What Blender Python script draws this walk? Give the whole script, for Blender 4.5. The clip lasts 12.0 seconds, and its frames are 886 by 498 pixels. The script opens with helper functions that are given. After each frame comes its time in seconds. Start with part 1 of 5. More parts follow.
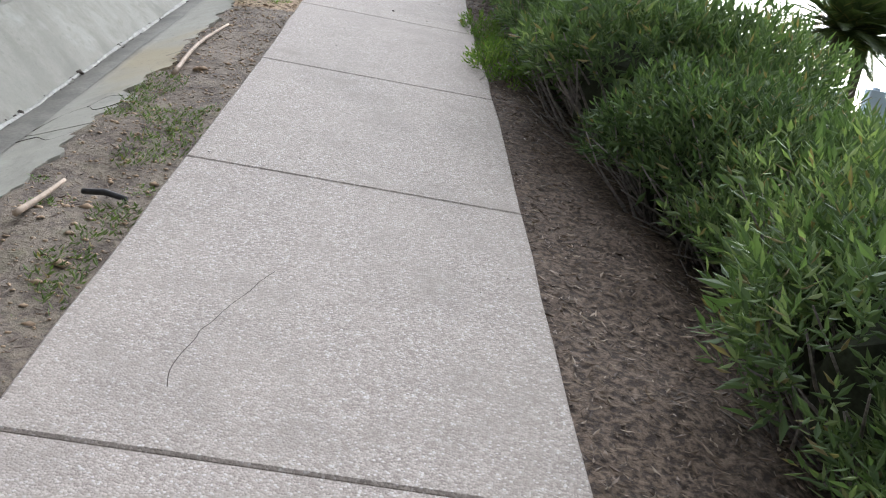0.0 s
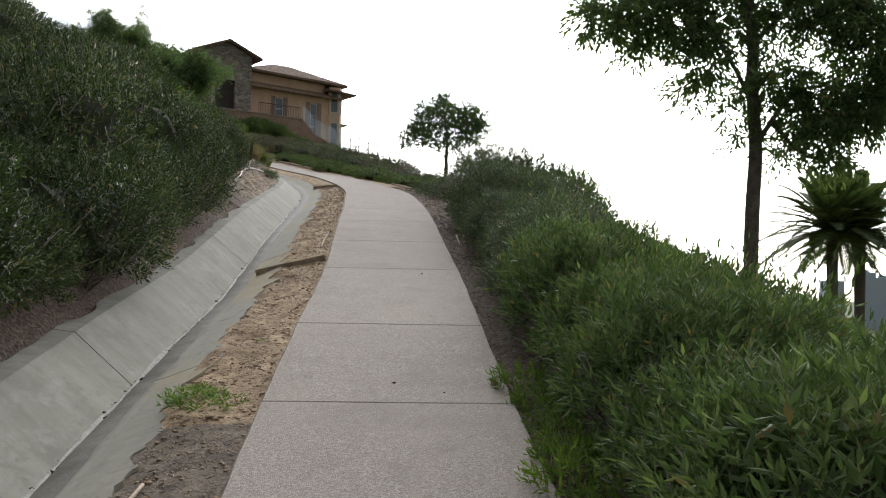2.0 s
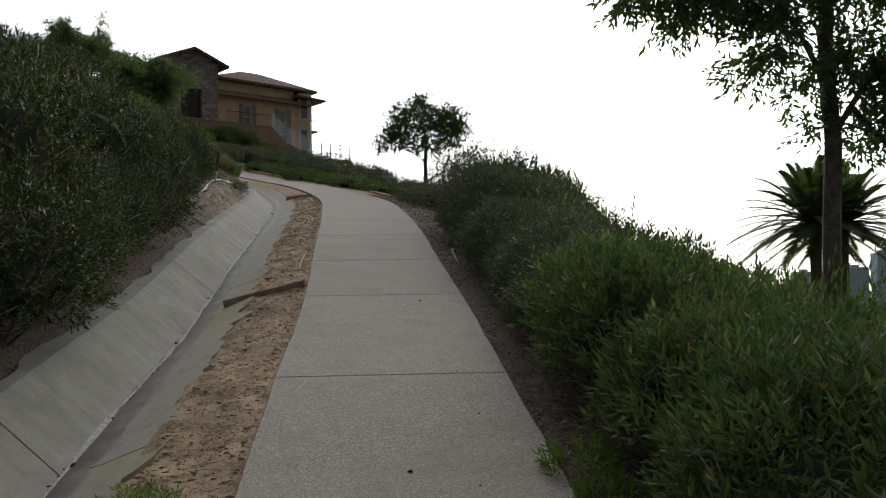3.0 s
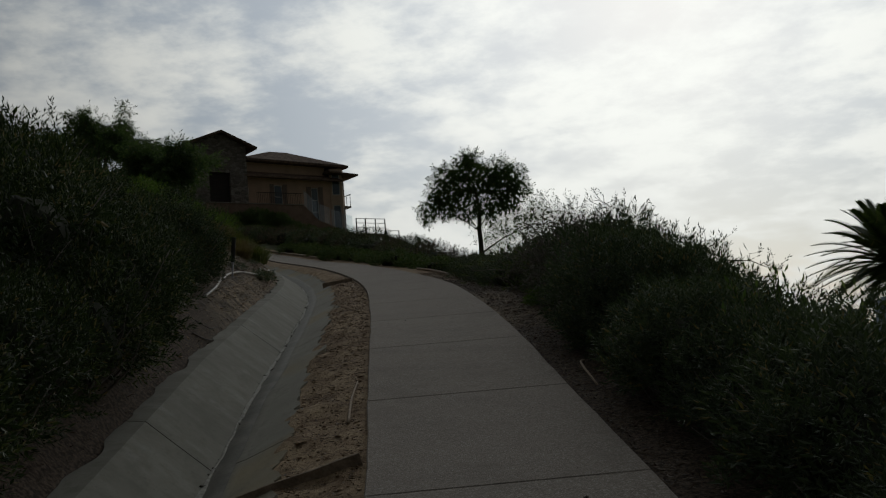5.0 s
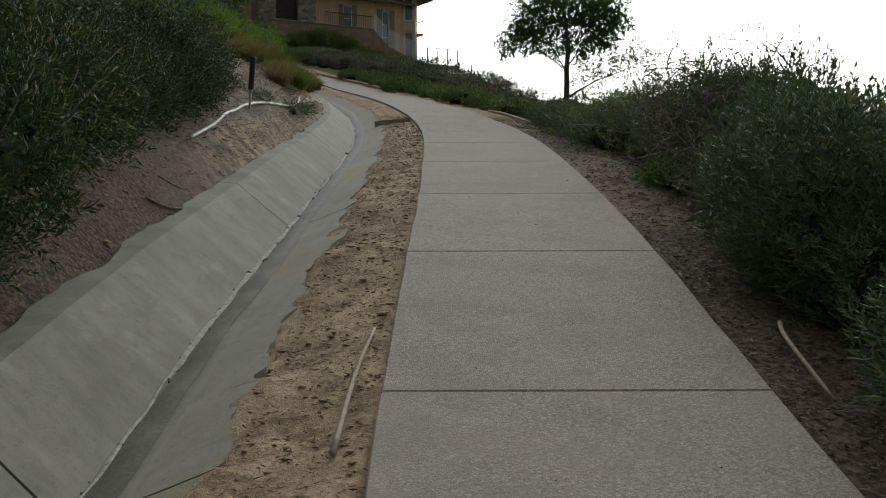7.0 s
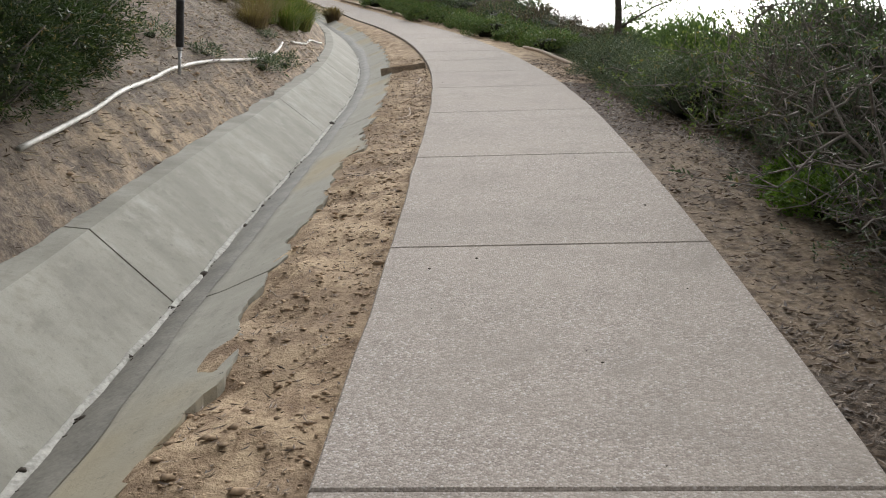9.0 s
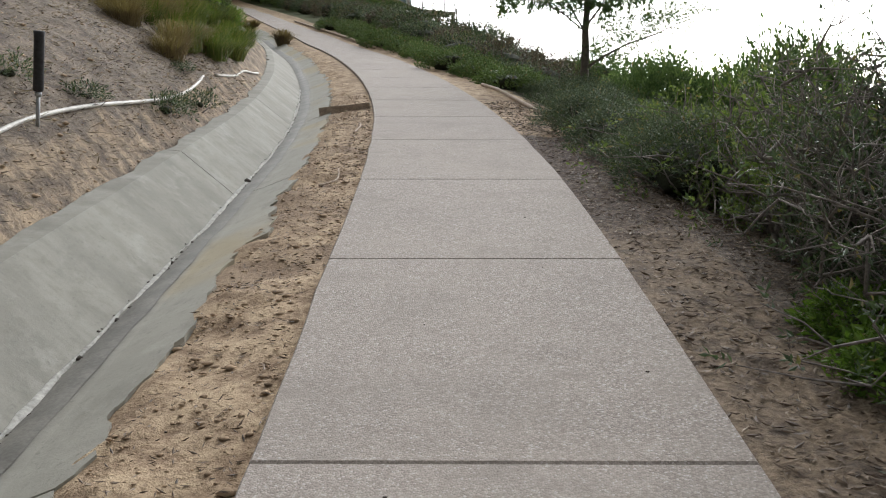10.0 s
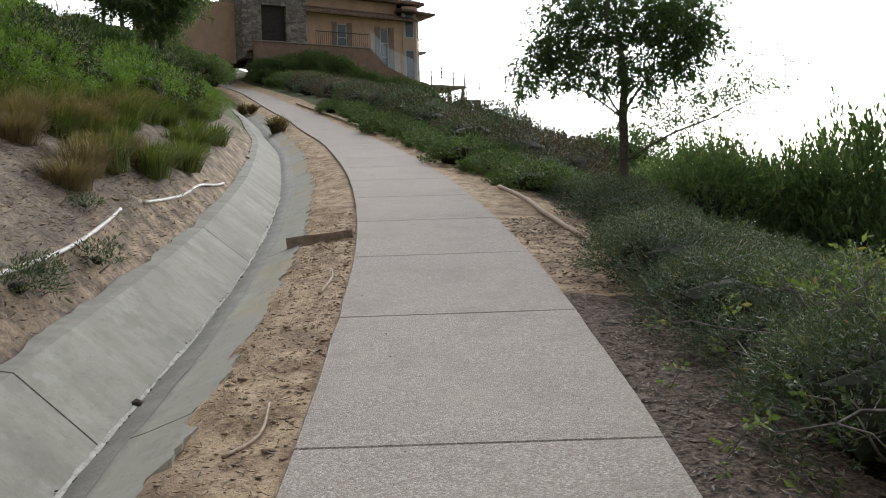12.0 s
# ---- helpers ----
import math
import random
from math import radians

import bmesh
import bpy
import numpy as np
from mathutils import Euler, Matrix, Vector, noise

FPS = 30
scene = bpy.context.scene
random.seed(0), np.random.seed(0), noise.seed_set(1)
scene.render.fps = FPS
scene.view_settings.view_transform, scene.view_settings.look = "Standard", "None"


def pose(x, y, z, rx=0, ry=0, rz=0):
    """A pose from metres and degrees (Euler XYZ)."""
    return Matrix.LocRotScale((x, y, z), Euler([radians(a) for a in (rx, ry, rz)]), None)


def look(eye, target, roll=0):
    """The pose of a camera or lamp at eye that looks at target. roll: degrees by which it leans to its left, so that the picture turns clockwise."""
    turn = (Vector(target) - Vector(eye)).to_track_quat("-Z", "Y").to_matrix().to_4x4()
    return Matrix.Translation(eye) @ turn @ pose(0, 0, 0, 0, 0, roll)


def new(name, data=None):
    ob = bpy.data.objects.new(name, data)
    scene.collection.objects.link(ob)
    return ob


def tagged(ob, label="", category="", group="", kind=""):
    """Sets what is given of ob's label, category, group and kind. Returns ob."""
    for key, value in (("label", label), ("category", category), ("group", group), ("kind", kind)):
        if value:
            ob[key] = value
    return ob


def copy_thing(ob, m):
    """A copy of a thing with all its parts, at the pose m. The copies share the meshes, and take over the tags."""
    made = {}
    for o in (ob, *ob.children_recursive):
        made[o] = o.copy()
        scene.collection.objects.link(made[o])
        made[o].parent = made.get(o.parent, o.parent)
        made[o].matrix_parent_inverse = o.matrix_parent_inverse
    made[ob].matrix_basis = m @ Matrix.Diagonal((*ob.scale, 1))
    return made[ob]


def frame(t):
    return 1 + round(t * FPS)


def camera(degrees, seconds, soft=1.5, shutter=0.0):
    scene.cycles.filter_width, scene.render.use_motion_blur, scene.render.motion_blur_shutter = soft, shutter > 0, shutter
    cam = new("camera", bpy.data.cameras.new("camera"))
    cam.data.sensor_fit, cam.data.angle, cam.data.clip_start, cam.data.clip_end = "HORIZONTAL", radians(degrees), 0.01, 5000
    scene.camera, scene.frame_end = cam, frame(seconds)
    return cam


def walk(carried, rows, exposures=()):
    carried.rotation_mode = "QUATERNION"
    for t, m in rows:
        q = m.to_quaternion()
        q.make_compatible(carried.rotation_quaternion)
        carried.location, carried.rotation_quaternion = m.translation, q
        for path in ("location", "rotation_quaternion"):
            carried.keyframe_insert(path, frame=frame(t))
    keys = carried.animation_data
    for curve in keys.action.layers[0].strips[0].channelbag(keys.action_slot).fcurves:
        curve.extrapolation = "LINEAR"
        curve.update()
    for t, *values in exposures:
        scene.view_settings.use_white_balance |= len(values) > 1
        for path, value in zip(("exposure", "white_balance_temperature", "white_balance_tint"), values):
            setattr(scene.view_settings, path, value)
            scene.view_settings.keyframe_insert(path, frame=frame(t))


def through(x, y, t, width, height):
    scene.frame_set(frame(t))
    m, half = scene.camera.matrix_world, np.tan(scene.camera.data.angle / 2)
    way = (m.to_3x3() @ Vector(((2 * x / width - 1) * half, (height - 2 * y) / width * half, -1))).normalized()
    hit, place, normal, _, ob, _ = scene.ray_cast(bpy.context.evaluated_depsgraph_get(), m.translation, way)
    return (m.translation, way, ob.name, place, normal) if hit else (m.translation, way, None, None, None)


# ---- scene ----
# ---------------------------------------------------------------- camera
cam = camera(50.8, 12.0, soft=1.15)
PATH = [
    (0, (1.472, -0.42, 1.239), (1.355, 1.524, 0.783), 10.9),
    (0.5, (1.394, 0.17, 1.421), (1.031, 2.116, 1.131), 7.3),
    (1, (1.271, 0.739, 1.587), (0.964, 2.713, 1.488), 3.2),
    (1.5, (1.139, 1.334, 1.715), (0.918, 3.322, 1.711), 2.4),
    (2, (1.019, 1.964, 1.863), (0.83, 3.954, 1.934), 1.1),
    (2.5, (0.85, 2.591, 1.984), (0.693, 4.583, 2.062), -0.3),
    (2.7, (0.786, 2.843, 2.001), (0.656, 4.837, 2.072), -0.9),
    (4.3, (0.127, 5.683, 2.425), (-0.129, 7.66, 2.585), -2.5),
    (4.5, (0.078, 5.941, 2.425), (-0.236, 7.91, 2.586), -4.4),
    (5, (-0.139, 6.852, 2.603), (-0.344, 8.829, 2.828), -4.9),
    (5.5, (-0.21, 7.542, 2.757), (-0.266, 9.532, 2.942), -2.7),
    (6, (-0.368, 8.292, 2.86), (-0.509, 10.282, 2.993), -1.7),
    (6.5, (-0.483, 9.104, 2.918), (-0.746, 11.087, 2.934), -1.5),
    (6.7, (-0.525, 9.432, 2.956), (-0.866, 11.401, 2.895), -0.3),
    (8.3, (-0.78, 11.825, 3.369), (-1.16, 13.777, 3.156), -0.3),
    (8.5, (-0.812, 12.123, 3.432), (-1.146, 14.071, 3.124), -2.5),
    (9, (-0.89, 12.867, 3.563), (-1.335, 14.796, 3.283), -1.5),
    (9.5, (-0.999, 13.624, 3.716), (-1.452, 15.56, 3.5), -1.0),
    (10, (-1.066, 14.397, 3.866), (-1.421, 16.351, 3.631), 0.1),
    (10.5, (-1.188, 15.088, 3.976), (-1.549, 17.049, 3.818), 1.1),
    (11, (-1.291, 15.805, 4.099), (-1.557, 17.778, 3.908), 2.3),
    (11.5, (-1.369, 16.445, 4.262), (-1.762, 18.401, 4.114), 0.2),
    (12, (-1.506, 17.208, 4.452), (-1.896, 19.167, 4.364), -1.8),
]
EXPOSURES = [(0, 1.15, 6000, 11), (0.5, 1.08, 6050, 11), (1.0, 0.92, 6200, 10), (1.5, 0.60, 6400, 10), (2.0, 0.31, 6500, 10), (2.5, -0.13, 6500, 10), (2.7, -0.3, 6500, 10),
             (4.3, -1.85, 6500, 5), (4.5, -2.0, 6500, 5), (5.0, -2.55, 6500, 5), (5.5, -2.7, 6500, 5), (6.0, -2.55, 6500, 5), (6.5, -1.8, 6500, 5), (6.7, -1.25, 6500, 5),
             (8.3, 0.50, 6650, 10), (9.0, 0.50, 6600, 10), (9.5, 0.45, 6500, 10), (10.5, 0.40, 6400, 10), (12.0, 0.27, 6400, 10)]
walk(cam, [(t, look(eye, target, roll)) for t, eye, target, roll in PATH], EXPOSURES)

# ---------------------------------------------------------------- sky and sun
SUN_ELEV, SUN_AZ = radians(25), radians(9)  # azimuth from +y towards +x
SUN_DIR = Vector((math.sin(SUN_AZ) * math.cos(SUN_ELEV), math.cos(SUN_AZ) * math.cos(SUN_ELEV), math.sin(SUN_ELEV)))


class Nodes:
    """Short hand for building node trees."""

    def __init__(self, tree):
        self.tree = tree
        tree.nodes.clear()

    def add(self, kind, inputs=None, **props):
        n = self.tree.nodes.new(kind)
        for k, v in props.items():
            setattr(n, k, v)
        for k, v in (inputs or {}).items():
            if isinstance(v, bpy.types.NodeSocket):
                self.tree.links.new(v, n.inputs[k])
            else:
                n.inputs[k].default_value = v
        return n

    def math(self, op, a, b=0.0, c=0.0, clamp=False):
        return self.add("ShaderNodeMath", {0: a, 1: b, 2: c}, operation=op, use_clamp=clamp).outputs[0]

    def vec(self, op, a, b=(0, 0, 0)):
        return self.add("ShaderNodeVectorMath", {0: a, 1: b}, operation=op)

    def noise(self, vector, scale, detail=3.0, rough=0.55):
        return self.add("ShaderNodeTexNoise", {"Vector": vector, "Scale": scale, "Detail": detail, "Roughness": rough}).outputs["Fac"]

    def mix(self, fac, a, b, mode="MIX"):
        n = self.add("ShaderNodeMix", data_type="RGBA", blend_type=mode)
        for k, v in ((0, fac), (6, a), (7, b)):
            if isinstance(v, bpy.types.NodeSocket):
                self.tree.links.new(v, n.inputs[k])
            else:
                n.inputs[k].default_value = v if k == 0 else (*v, 1.0)[:4]
        return n.outputs[2]

    def ramp(self, fac, lo, hi):
        return self.add("ShaderNodeMapRange", {"Value": fac, "From Min": lo, "From Max": hi}, interpolation_type="SMOOTHSTEP").outputs[0]


world = bpy.data.worlds.new("overcast_sky")
scene.world = world
world.use_nodes = True
W = Nodes(world.node_tree)
w_dir = W.add("ShaderNodeTexCoord").outputs["Generated"]
w_xyz = W.add("ShaderNodeSeparateXYZ", {0: w_dir})
w_up = W.math("MAXIMUM", w_xyz.outputs[2], 0.0)
w_flat = W.vec("DIVIDE", w_dir, W.add("ShaderNodeCombineXYZ", {0: W.math("ADD", w_up, 0.22), 1: W.math("ADD", w_up, 0.22), 2: 1.0}).outputs[0])
w_cloud = W.noise(w_flat.outputs[0], 2.3, 7.0, 0.58)
w_small = W.noise(w_flat.outputs[0], 6.5, 5.0, 0.6)
w_mass = W.ramp(W.math("ADD", W.math("MULTIPLY", w_cloud, 0.6), W.math("MULTIPLY", w_small, 0.4)), 0.40, 0.60)
w_glow = W.math("POWER", W.math("MAXIMUM", W.vec("DOT_PRODUCT", w_dir, tuple(SUN_DIR)).outputs["Value"], 0.0), 4.0)
w_sky = W.add("ShaderNodeTexSky", sky_type="NISHITA", sun_disc=False, sun_elevation=SUN_ELEV, sun_rotation=SUN_AZ)
w_blue = W.mix(1.0, w_sky.outputs[0], (0.09, 0.09, 0.09), "MULTIPLY")
w_thin = W.mix(0.8, w_blue, (0.49, 0.53, 0.60))
w_col = W.mix(w_mass, w_thin, (0.95, 0.94, 0.92))
w_gain = W.math("ADD", W.math("MULTIPLY", w_glow, 6.1), 0.36)
W.add("ShaderNodeOutputWorld", {"Surface": W.add("ShaderNodeBackground", {"Color": w_col, "Strength": w_gain}).outputs[0]})

sun = new("sun", bpy.data.lights.new("sun", "SUN"))
sun.data.energy, sun.data.angle, sun.data.color = 0.55, radians(30), (1.0, 0.96, 0.9)
sun.matrix_world = look(SUN_DIR * 50, (0, 0, 0))


# ---------------------------------------------------------------- materials
def material(name, rough=0.8, metal=0.0):
    m = bpy.data.materials.new(name)
    m.use_nodes = True
    n = Nodes(m.node_tree)
    pos = n.add("ShaderNodeTexCoord").outputs["Object"]
    return m, n, pos


def finish(n, colour, rough=0.85, height=None, strength=0.3, distance=0.01, metal=0.0, spec=0.3, **more):
    bsdf = n.add("ShaderNodeBsdfPrincipled", {"Roughness": rough, "Metallic": metal, "Specular IOR Level": spec, **more})
    if isinstance(colour, bpy.types.NodeSocket):
        n.tree.links.new(colour, bsdf.inputs["Base Color"])
    else:
        bsdf.inputs["Base Color"].default_value = (*colour, 1)
    if height is not None:
        bump = n.add("ShaderNodeBump", {"Height": height, "Strength": strength, "Distance": distance})
        n.tree.links.new(bump.outputs[0], bsdf.inputs["Normal"])
    n.add("ShaderNodeOutputMaterial", {"Surface": bsdf.outputs[0]})
    return bsdf


def plain(name, colour, rough=0.7, vary=0.25, scale=6.0, metal=0.0, bump=0.15, fine=60.0, spec=0.3):
    """A surface of one colour with stains and grain."""
    m, n, pos = material(name)
    a, b = n.noise(pos, scale, 4), n.noise(pos, fine, 3)
    f = n.math("ADD", n.math("MULTIPLY", a, 0.6), n.math("MULTIPLY", b, 0.4))
    lo, hi = [c * (1 - vary) for c in colour], [min(1, c * (1 + vary)) for c in colour]
    finish(n, n.mix(n.ramp(f, 0.3, 0.7), lo, hi), rough, b, bump, 0.005, metal, spec)
    return m


def leaf_material(name, dark, mid, light, through=0.25, dry=0.0):
    """Leaves that differ one from another and let some light through."""
    m, n, pos = material(name)
    one = n.add("ShaderNodeNewGeometry").outputs["Random Per Island"]
    bush = n.add("ShaderNodeObjectInfo").outputs["Random"]
    patch = n.noise(pos, 3.0, 2)
    f = n.math("ADD", n.math("MULTIPLY", one, 0.55), n.math("ADD", n.math("MULTIPLY", patch, 0.4), n.math("MULTIPLY", bush, 0.2)), clamp=True)
    col = n.mix(n.ramp(f, 0.12, 0.62), dark, mid)
    col = n.mix(n.ramp(f, 0.62, 1.0), col, light)
    if dry:
        col = n.mix(n.ramp(one, 1 - dry, 1 - dry * 0.6), col, (0.24, 0.19, 0.09))
    bsdf = n.add("ShaderNodeBsdfPrincipled", {"Base Color": col, "Roughness": 0.5, "Specular IOR Level": 0.22})
    trans = n.add("ShaderNodeBsdfTranslucent", {"Color": n.mix(1.0, col, (1.1, 1.25, 0.6), "MULTIPLY")})
    n.add("ShaderNodeOutputMaterial", {"Surface": n.add("ShaderNodeMixShader", {0: through, 1: bsdf.outputs[0], 2: trans.outputs[0]}).outputs[0]})
    return m


def make_aggregate():
    m, n, pos = material("exposed_aggregate_concrete")
    v = n.add("ShaderNodeTexVoronoi", {"Vector": pos, "Scale": 150.0}, feature="F1")
    pebble = n.add("ShaderNodeSeparateColor", {0: v.outputs["Color"]}).outputs[0]
    gap = n.ramp(v.outputs["Distance"], 0.35, 0.75)
    big, mid, fine = n.noise(pos, 0.7, 4, 0.6), n.noise(pos, 5.0, 5, 0.65), n.noise(pos, 240.0, 2)
    slab = n.add("ShaderNodeObjectInfo").outputs["Random"]
    col = n.mix(n.ramp(pebble, 0.05, 0.95), (0.22, 0.19, 0.165), (0.445, 0.393, 0.347))
    col = n.mix(n.ramp(pebble, 0.90, 0.94), col, (0.54, 0.50, 0.475))
    col = n.mix(n.math("MULTIPLY", gap, 0.45), col, (0.28, 0.246, 0.21))
    worn = n.math("ADD", n.math("MULTIPLY", big, 0.5), n.math("MULTIPLY", mid, 0.5))
    col = n.mix(n.math("MULTIPLY", n.ramp(worn, 0.40, 0.66), 0.5), col, (0.372, 0.326, 0.28))
    col = n.mix(n.math("MULTIPLY", n.ramp(mid, 0.54, 0.74), 0.42), col, (0.19, 0.168, 0.146))
    col = n.mix(n.math("MULTIPLY", n.ramp(n.noise(pos, 1.9, 6, 0.7), 0.47, 0.66), 0.3), col, (0.20, 0.178, 0.155))
    col = n.mix(n.math("MULTIPLY", slab, 0.16), col, (0.26, 0.22, 0.20))
    h = n.math("ADD", n.math("MULTIPLY", gap, -0.6), n.math("MULTIPLY", fine, 0.3))
    finish(n, col, 0.88, h, 0.5, 0.003)
    return m


def make_concrete():
    m, n, pos = material("channel_concrete")
    uv = n.add("ShaderNodeAttribute", attribute_name="along").outputs["Vector"]
    streak = n.noise(n.vec("MULTIPLY", uv, (3.2, 0.8, 1.0)).outputs[0], 1.3, 6, 0.68)
    big, mid, fine = n.noise(pos, 1.1, 5, 0.6), n.noise(pos, 9.0, 5, 0.65), n.noise(pos, 150.0, 3)
    col = n.mix(n.ramp(n.math("ADD", n.math("MULTIPLY", big, 0.45), n.math("MULTIPLY", streak, 0.55)), 0.34, 0.66), (0.203, 0.195, 0.165), (0.305, 0.295, 0.253))
    col = n.mix(n.math("MULTIPLY", n.ramp(mid, 0.48, 0.7), 0.6), col, (0.20, 0.19, 0.155))
    col = n.mix(n.math("MULTIPLY", n.ramp(fine, 0.52, 0.75), 0.45), col, (0.16, 0.155, 0.135))
    pale = n.noise(pos, 2.7, 6, 0.7)
    col = n.mix(n.math("MULTIPLY", n.ramp(pale, 0.54, 0.68), 0.4), col, (0.39, 0.38, 0.335))
    col = n.mix(n.math("MULTIPLY", n.ramp(streak, 0.62, 0.75), 0.28), col, (0.42, 0.41, 0.37))
    apron = n.ramp(n.add("ShaderNodeSeparateXYZ", {0: uv}).outputs[1], -1.52, -1.42)
    col = n.mix(n.math("MULTIPLY", apron, 0.45), col, (0.39, 0.375, 0.318))
    stain = n.math("MULTIPLY", apron, n.ramp(n.noise(uv, 0.55, 3), 0.50, 0.64))
    col = n.mix(n.math("MULTIPLY", stain, 0.5), col, (0.37, 0.29, 0.15))
    spots = n.noise(pos, 30.0, 4, 0.7)
    col = n.mix(n.math("MULTIPLY", n.ramp(spots, 0.56, 0.72), 0.42), col, (0.13, 0.125, 0.105))
    blotch = n.noise(n.vec("MULTIPLY", uv, (1.0, 2.4, 1.0)).outputs[0], 2.1, 6, 0.72)
    col = n.mix(n.math("MULTIPLY", n.ramp(blotch, 0.50, 0.70), 0.45), col, (0.165, 0.16, 0.135))
    h = n.math("ADD", n.math("MULTIPLY", mid, 0.6), n.math("ADD", n.math("MULTIPLY", fine, 0.25), n.math("MULTIPLY", spots, 0.3)))
    finish(n, col, 0.88, h, 0.5, 0.008)
    return m


def make_ground():
    m, n, pos = material("dirt_and_mulch")
    at = n.add("ShaderNodeAttribute", attribute_name="cover").outputs["Vector"]
    part_of = n.add("ShaderNodeSeparateXYZ", {0: at})
    sand, mulch, green = part_of.outputs[0], part_of.outputs[1], part_of.outputs[2]
    big, mid, fine, grit = n.noise(pos, 0.8, 4), n.noise(pos, 6.0, 6, 0.65), n.noise(pos, 38.0, 4, 0.7), n.noise(pos, 170.0, 2)
    wob = n.math("MULTIPLY", n.math("SUBTRACT", mid, 0.5), 0.9)
    soil = n.mix(n.ramp(n.math("ADD", n.math("MULTIPLY", mid, 0.55), n.math("MULTIPLY", fine, 0.45)), 0.38, 0.62), (0.095, 0.076, 0.06), (0.25, 0.205, 0.158))
    sandy = n.mix(n.ramp(n.math("ADD", n.math("MULTIPLY", mid, 0.6), n.math("MULTIPLY", fine, 0.4)), 0.36, 0.62), (0.19, 0.125, 0.076), (0.51, 0.385, 0.25))
    sandy = n.mix(n.math("MULTIPLY", n.ramp(big, 0.52, 0.68), 0.55), sandy, (0.20, 0.14, 0.095))
    chips = n.mix(n.ramp(fine, 0.38, 0.66), (0.045, 0.033, 0.026), (0.17, 0.125, 0.09))
    grass = n.mix(n.ramp(fine, 0.3, 0.7), (0.05, 0.065, 0.025), (0.13, 0.14, 0.06))
    col = n.mix(n.ramp(n.math("ADD", sand, wob), 0.25, 0.75), soil, sandy)
    col = n.mix(n.ramp(n.math("ADD", mulch, wob), 0.3, 0.7), col, chips)
    col = n.mix(n.ramp(n.math("ADD", green, wob), 0.3, 0.7), col, grass)
    h = n.math("ADD", n.math("MULTIPLY", mid, 0.5), n.math("ADD", n.math("MULTIPLY", fine, 0.4), n.math("MULTIPLY", grit, 0.12)))
    finish(n, col, 0.95, h, 0.75, 0.04)
    return m


def make_stone():
    m, n, pos = material("rubble_stone")
    v = n.add("ShaderNodeTexVoronoi", {"Vector": n.vec("MULTIPLY", pos, (1.0, 1.0, 1.9)).outputs[0], "Scale": 2.9, "Randomness": 1.0}, feature="F1")
    edge = n.add("ShaderNodeTexVoronoi", {"Vector": n.vec("MULTIPLY", pos, (1.0, 1.0, 1.9)).outputs[0], "Scale": 2.9, "Randomness": 1.0}, feature="DISTANCE_TO_EDGE")
    tone = n.add("ShaderNodeSeparateColor", {0: v.outputs["Color"]}).outputs[0]
    col = n.mix(tone, (0.17, 0.145, 0.13), (0.44, 0.39, 0.345))
    col = n.mix(n.math("MULTIPLY", n.ramp(n.noise(pos, 7.0, 4, 0.7), 0.45, 0.65), 0.5), col, (0.20, 0.17, 0.15))
    col = n.mix(n.ramp(edge.outputs["Distance"], 0.04, 0.01), col, (0.16, 0.14, 0.125))
    finish(n, col, 0.9, n.ramp(edge.outputs["Distance"], 0.0, 0.12), 0.8, 0.05)
    return m


def make_roof():
    m, n, pos = material("clay_roof_tile")
    x = n.add("ShaderNodeSeparateXYZ", {0: pos})
    wave = n.math("SINE", n.math("MULTIPLY", x.outputs[0], 26.0))
    step = n.math("FRACT", n.math("MULTIPLY", x.outputs[1], 2.6))
    tone = n.noise(pos, 3.2, 4, 0.7)
    col = n.mix(n.ramp(tone, 0.35, 0.68), (0.12, 0.082, 0.06), (0.26, 0.175, 0.125))
    finish(n, col, 0.85, n.math("ADD", n.math("MULTIPLY", wave, 0.5), n.math("MULTIPLY", step, 0.5)), 0.9, 0.05)
    return m


def make_glass():
    m, n, pos = material("window_glass")
    finish(n, (0.10, 0.13, 0.15), 0.06, n.noise(pos, 1.2, 2), 0.05, 0.01, spec=0.9)
    return m


def make_balustrade_glass():
    m, n, _ = material("balustrade_glass")
    g = n.add("ShaderNodeBsdfGlossy", {"Roughness": 0.05, "Color": (0.9, 0.95, 1, 1)})
    t = n.add("ShaderNodeBsdfTransparent", {"Color": (0.92, 0.96, 0.97, 1)})
    n.add("ShaderNodeOutputMaterial", {"Surface": n.add("ShaderNodeMixShader", {0: 0.12, 1: t.outputs[0], 2: g.outputs[0]}).outputs[0]})
    return m


M_PATH, M_CHANNEL, M_GROUND = make_aggregate(), make_concrete(), make_ground()
M_STONE, M_ROOF, M_GLASS, M_RAILGLASS = make_stone(), make_roof(), make_glass(), make_balustrade_glass()
M_SILT = plain("wet_silt", (0.16, 0.152, 0.13), 0.65, 0.32, 5.0, bump=0.3)
M_LIME = plain("lime_crust", (0.37, 0.36, 0.325), 0.9, 0.35, 18.0, bump=0.5)
M_DEBRIS = plain("wet_debris", (0.05, 0.04, 0.03), 0.9, 0.4, 20.0)
M_BARK = plain("grey_bark", (0.125, 0.105, 0.088), 0.9, 0.4, 16.0, bump=0.6)
M_TWIG = plain("dry_twig", (0.20, 0.175, 0.155), 0.9, 0.4, 30.0)
M_STICK = plain("bare_stick", (0.42, 0.33, 0.25), 0.8, 0.25, 20.0)
M_WOOD = plain("weathered_wood", (0.30, 0.235, 0.175), 0.85, 0.35, 18.0, bump=0.5)
M_PIPE = plain("white_plastic_pipe", (0.52, 0.50, 0.455), 0.5, 0.2, 9.0, bump=0.05)
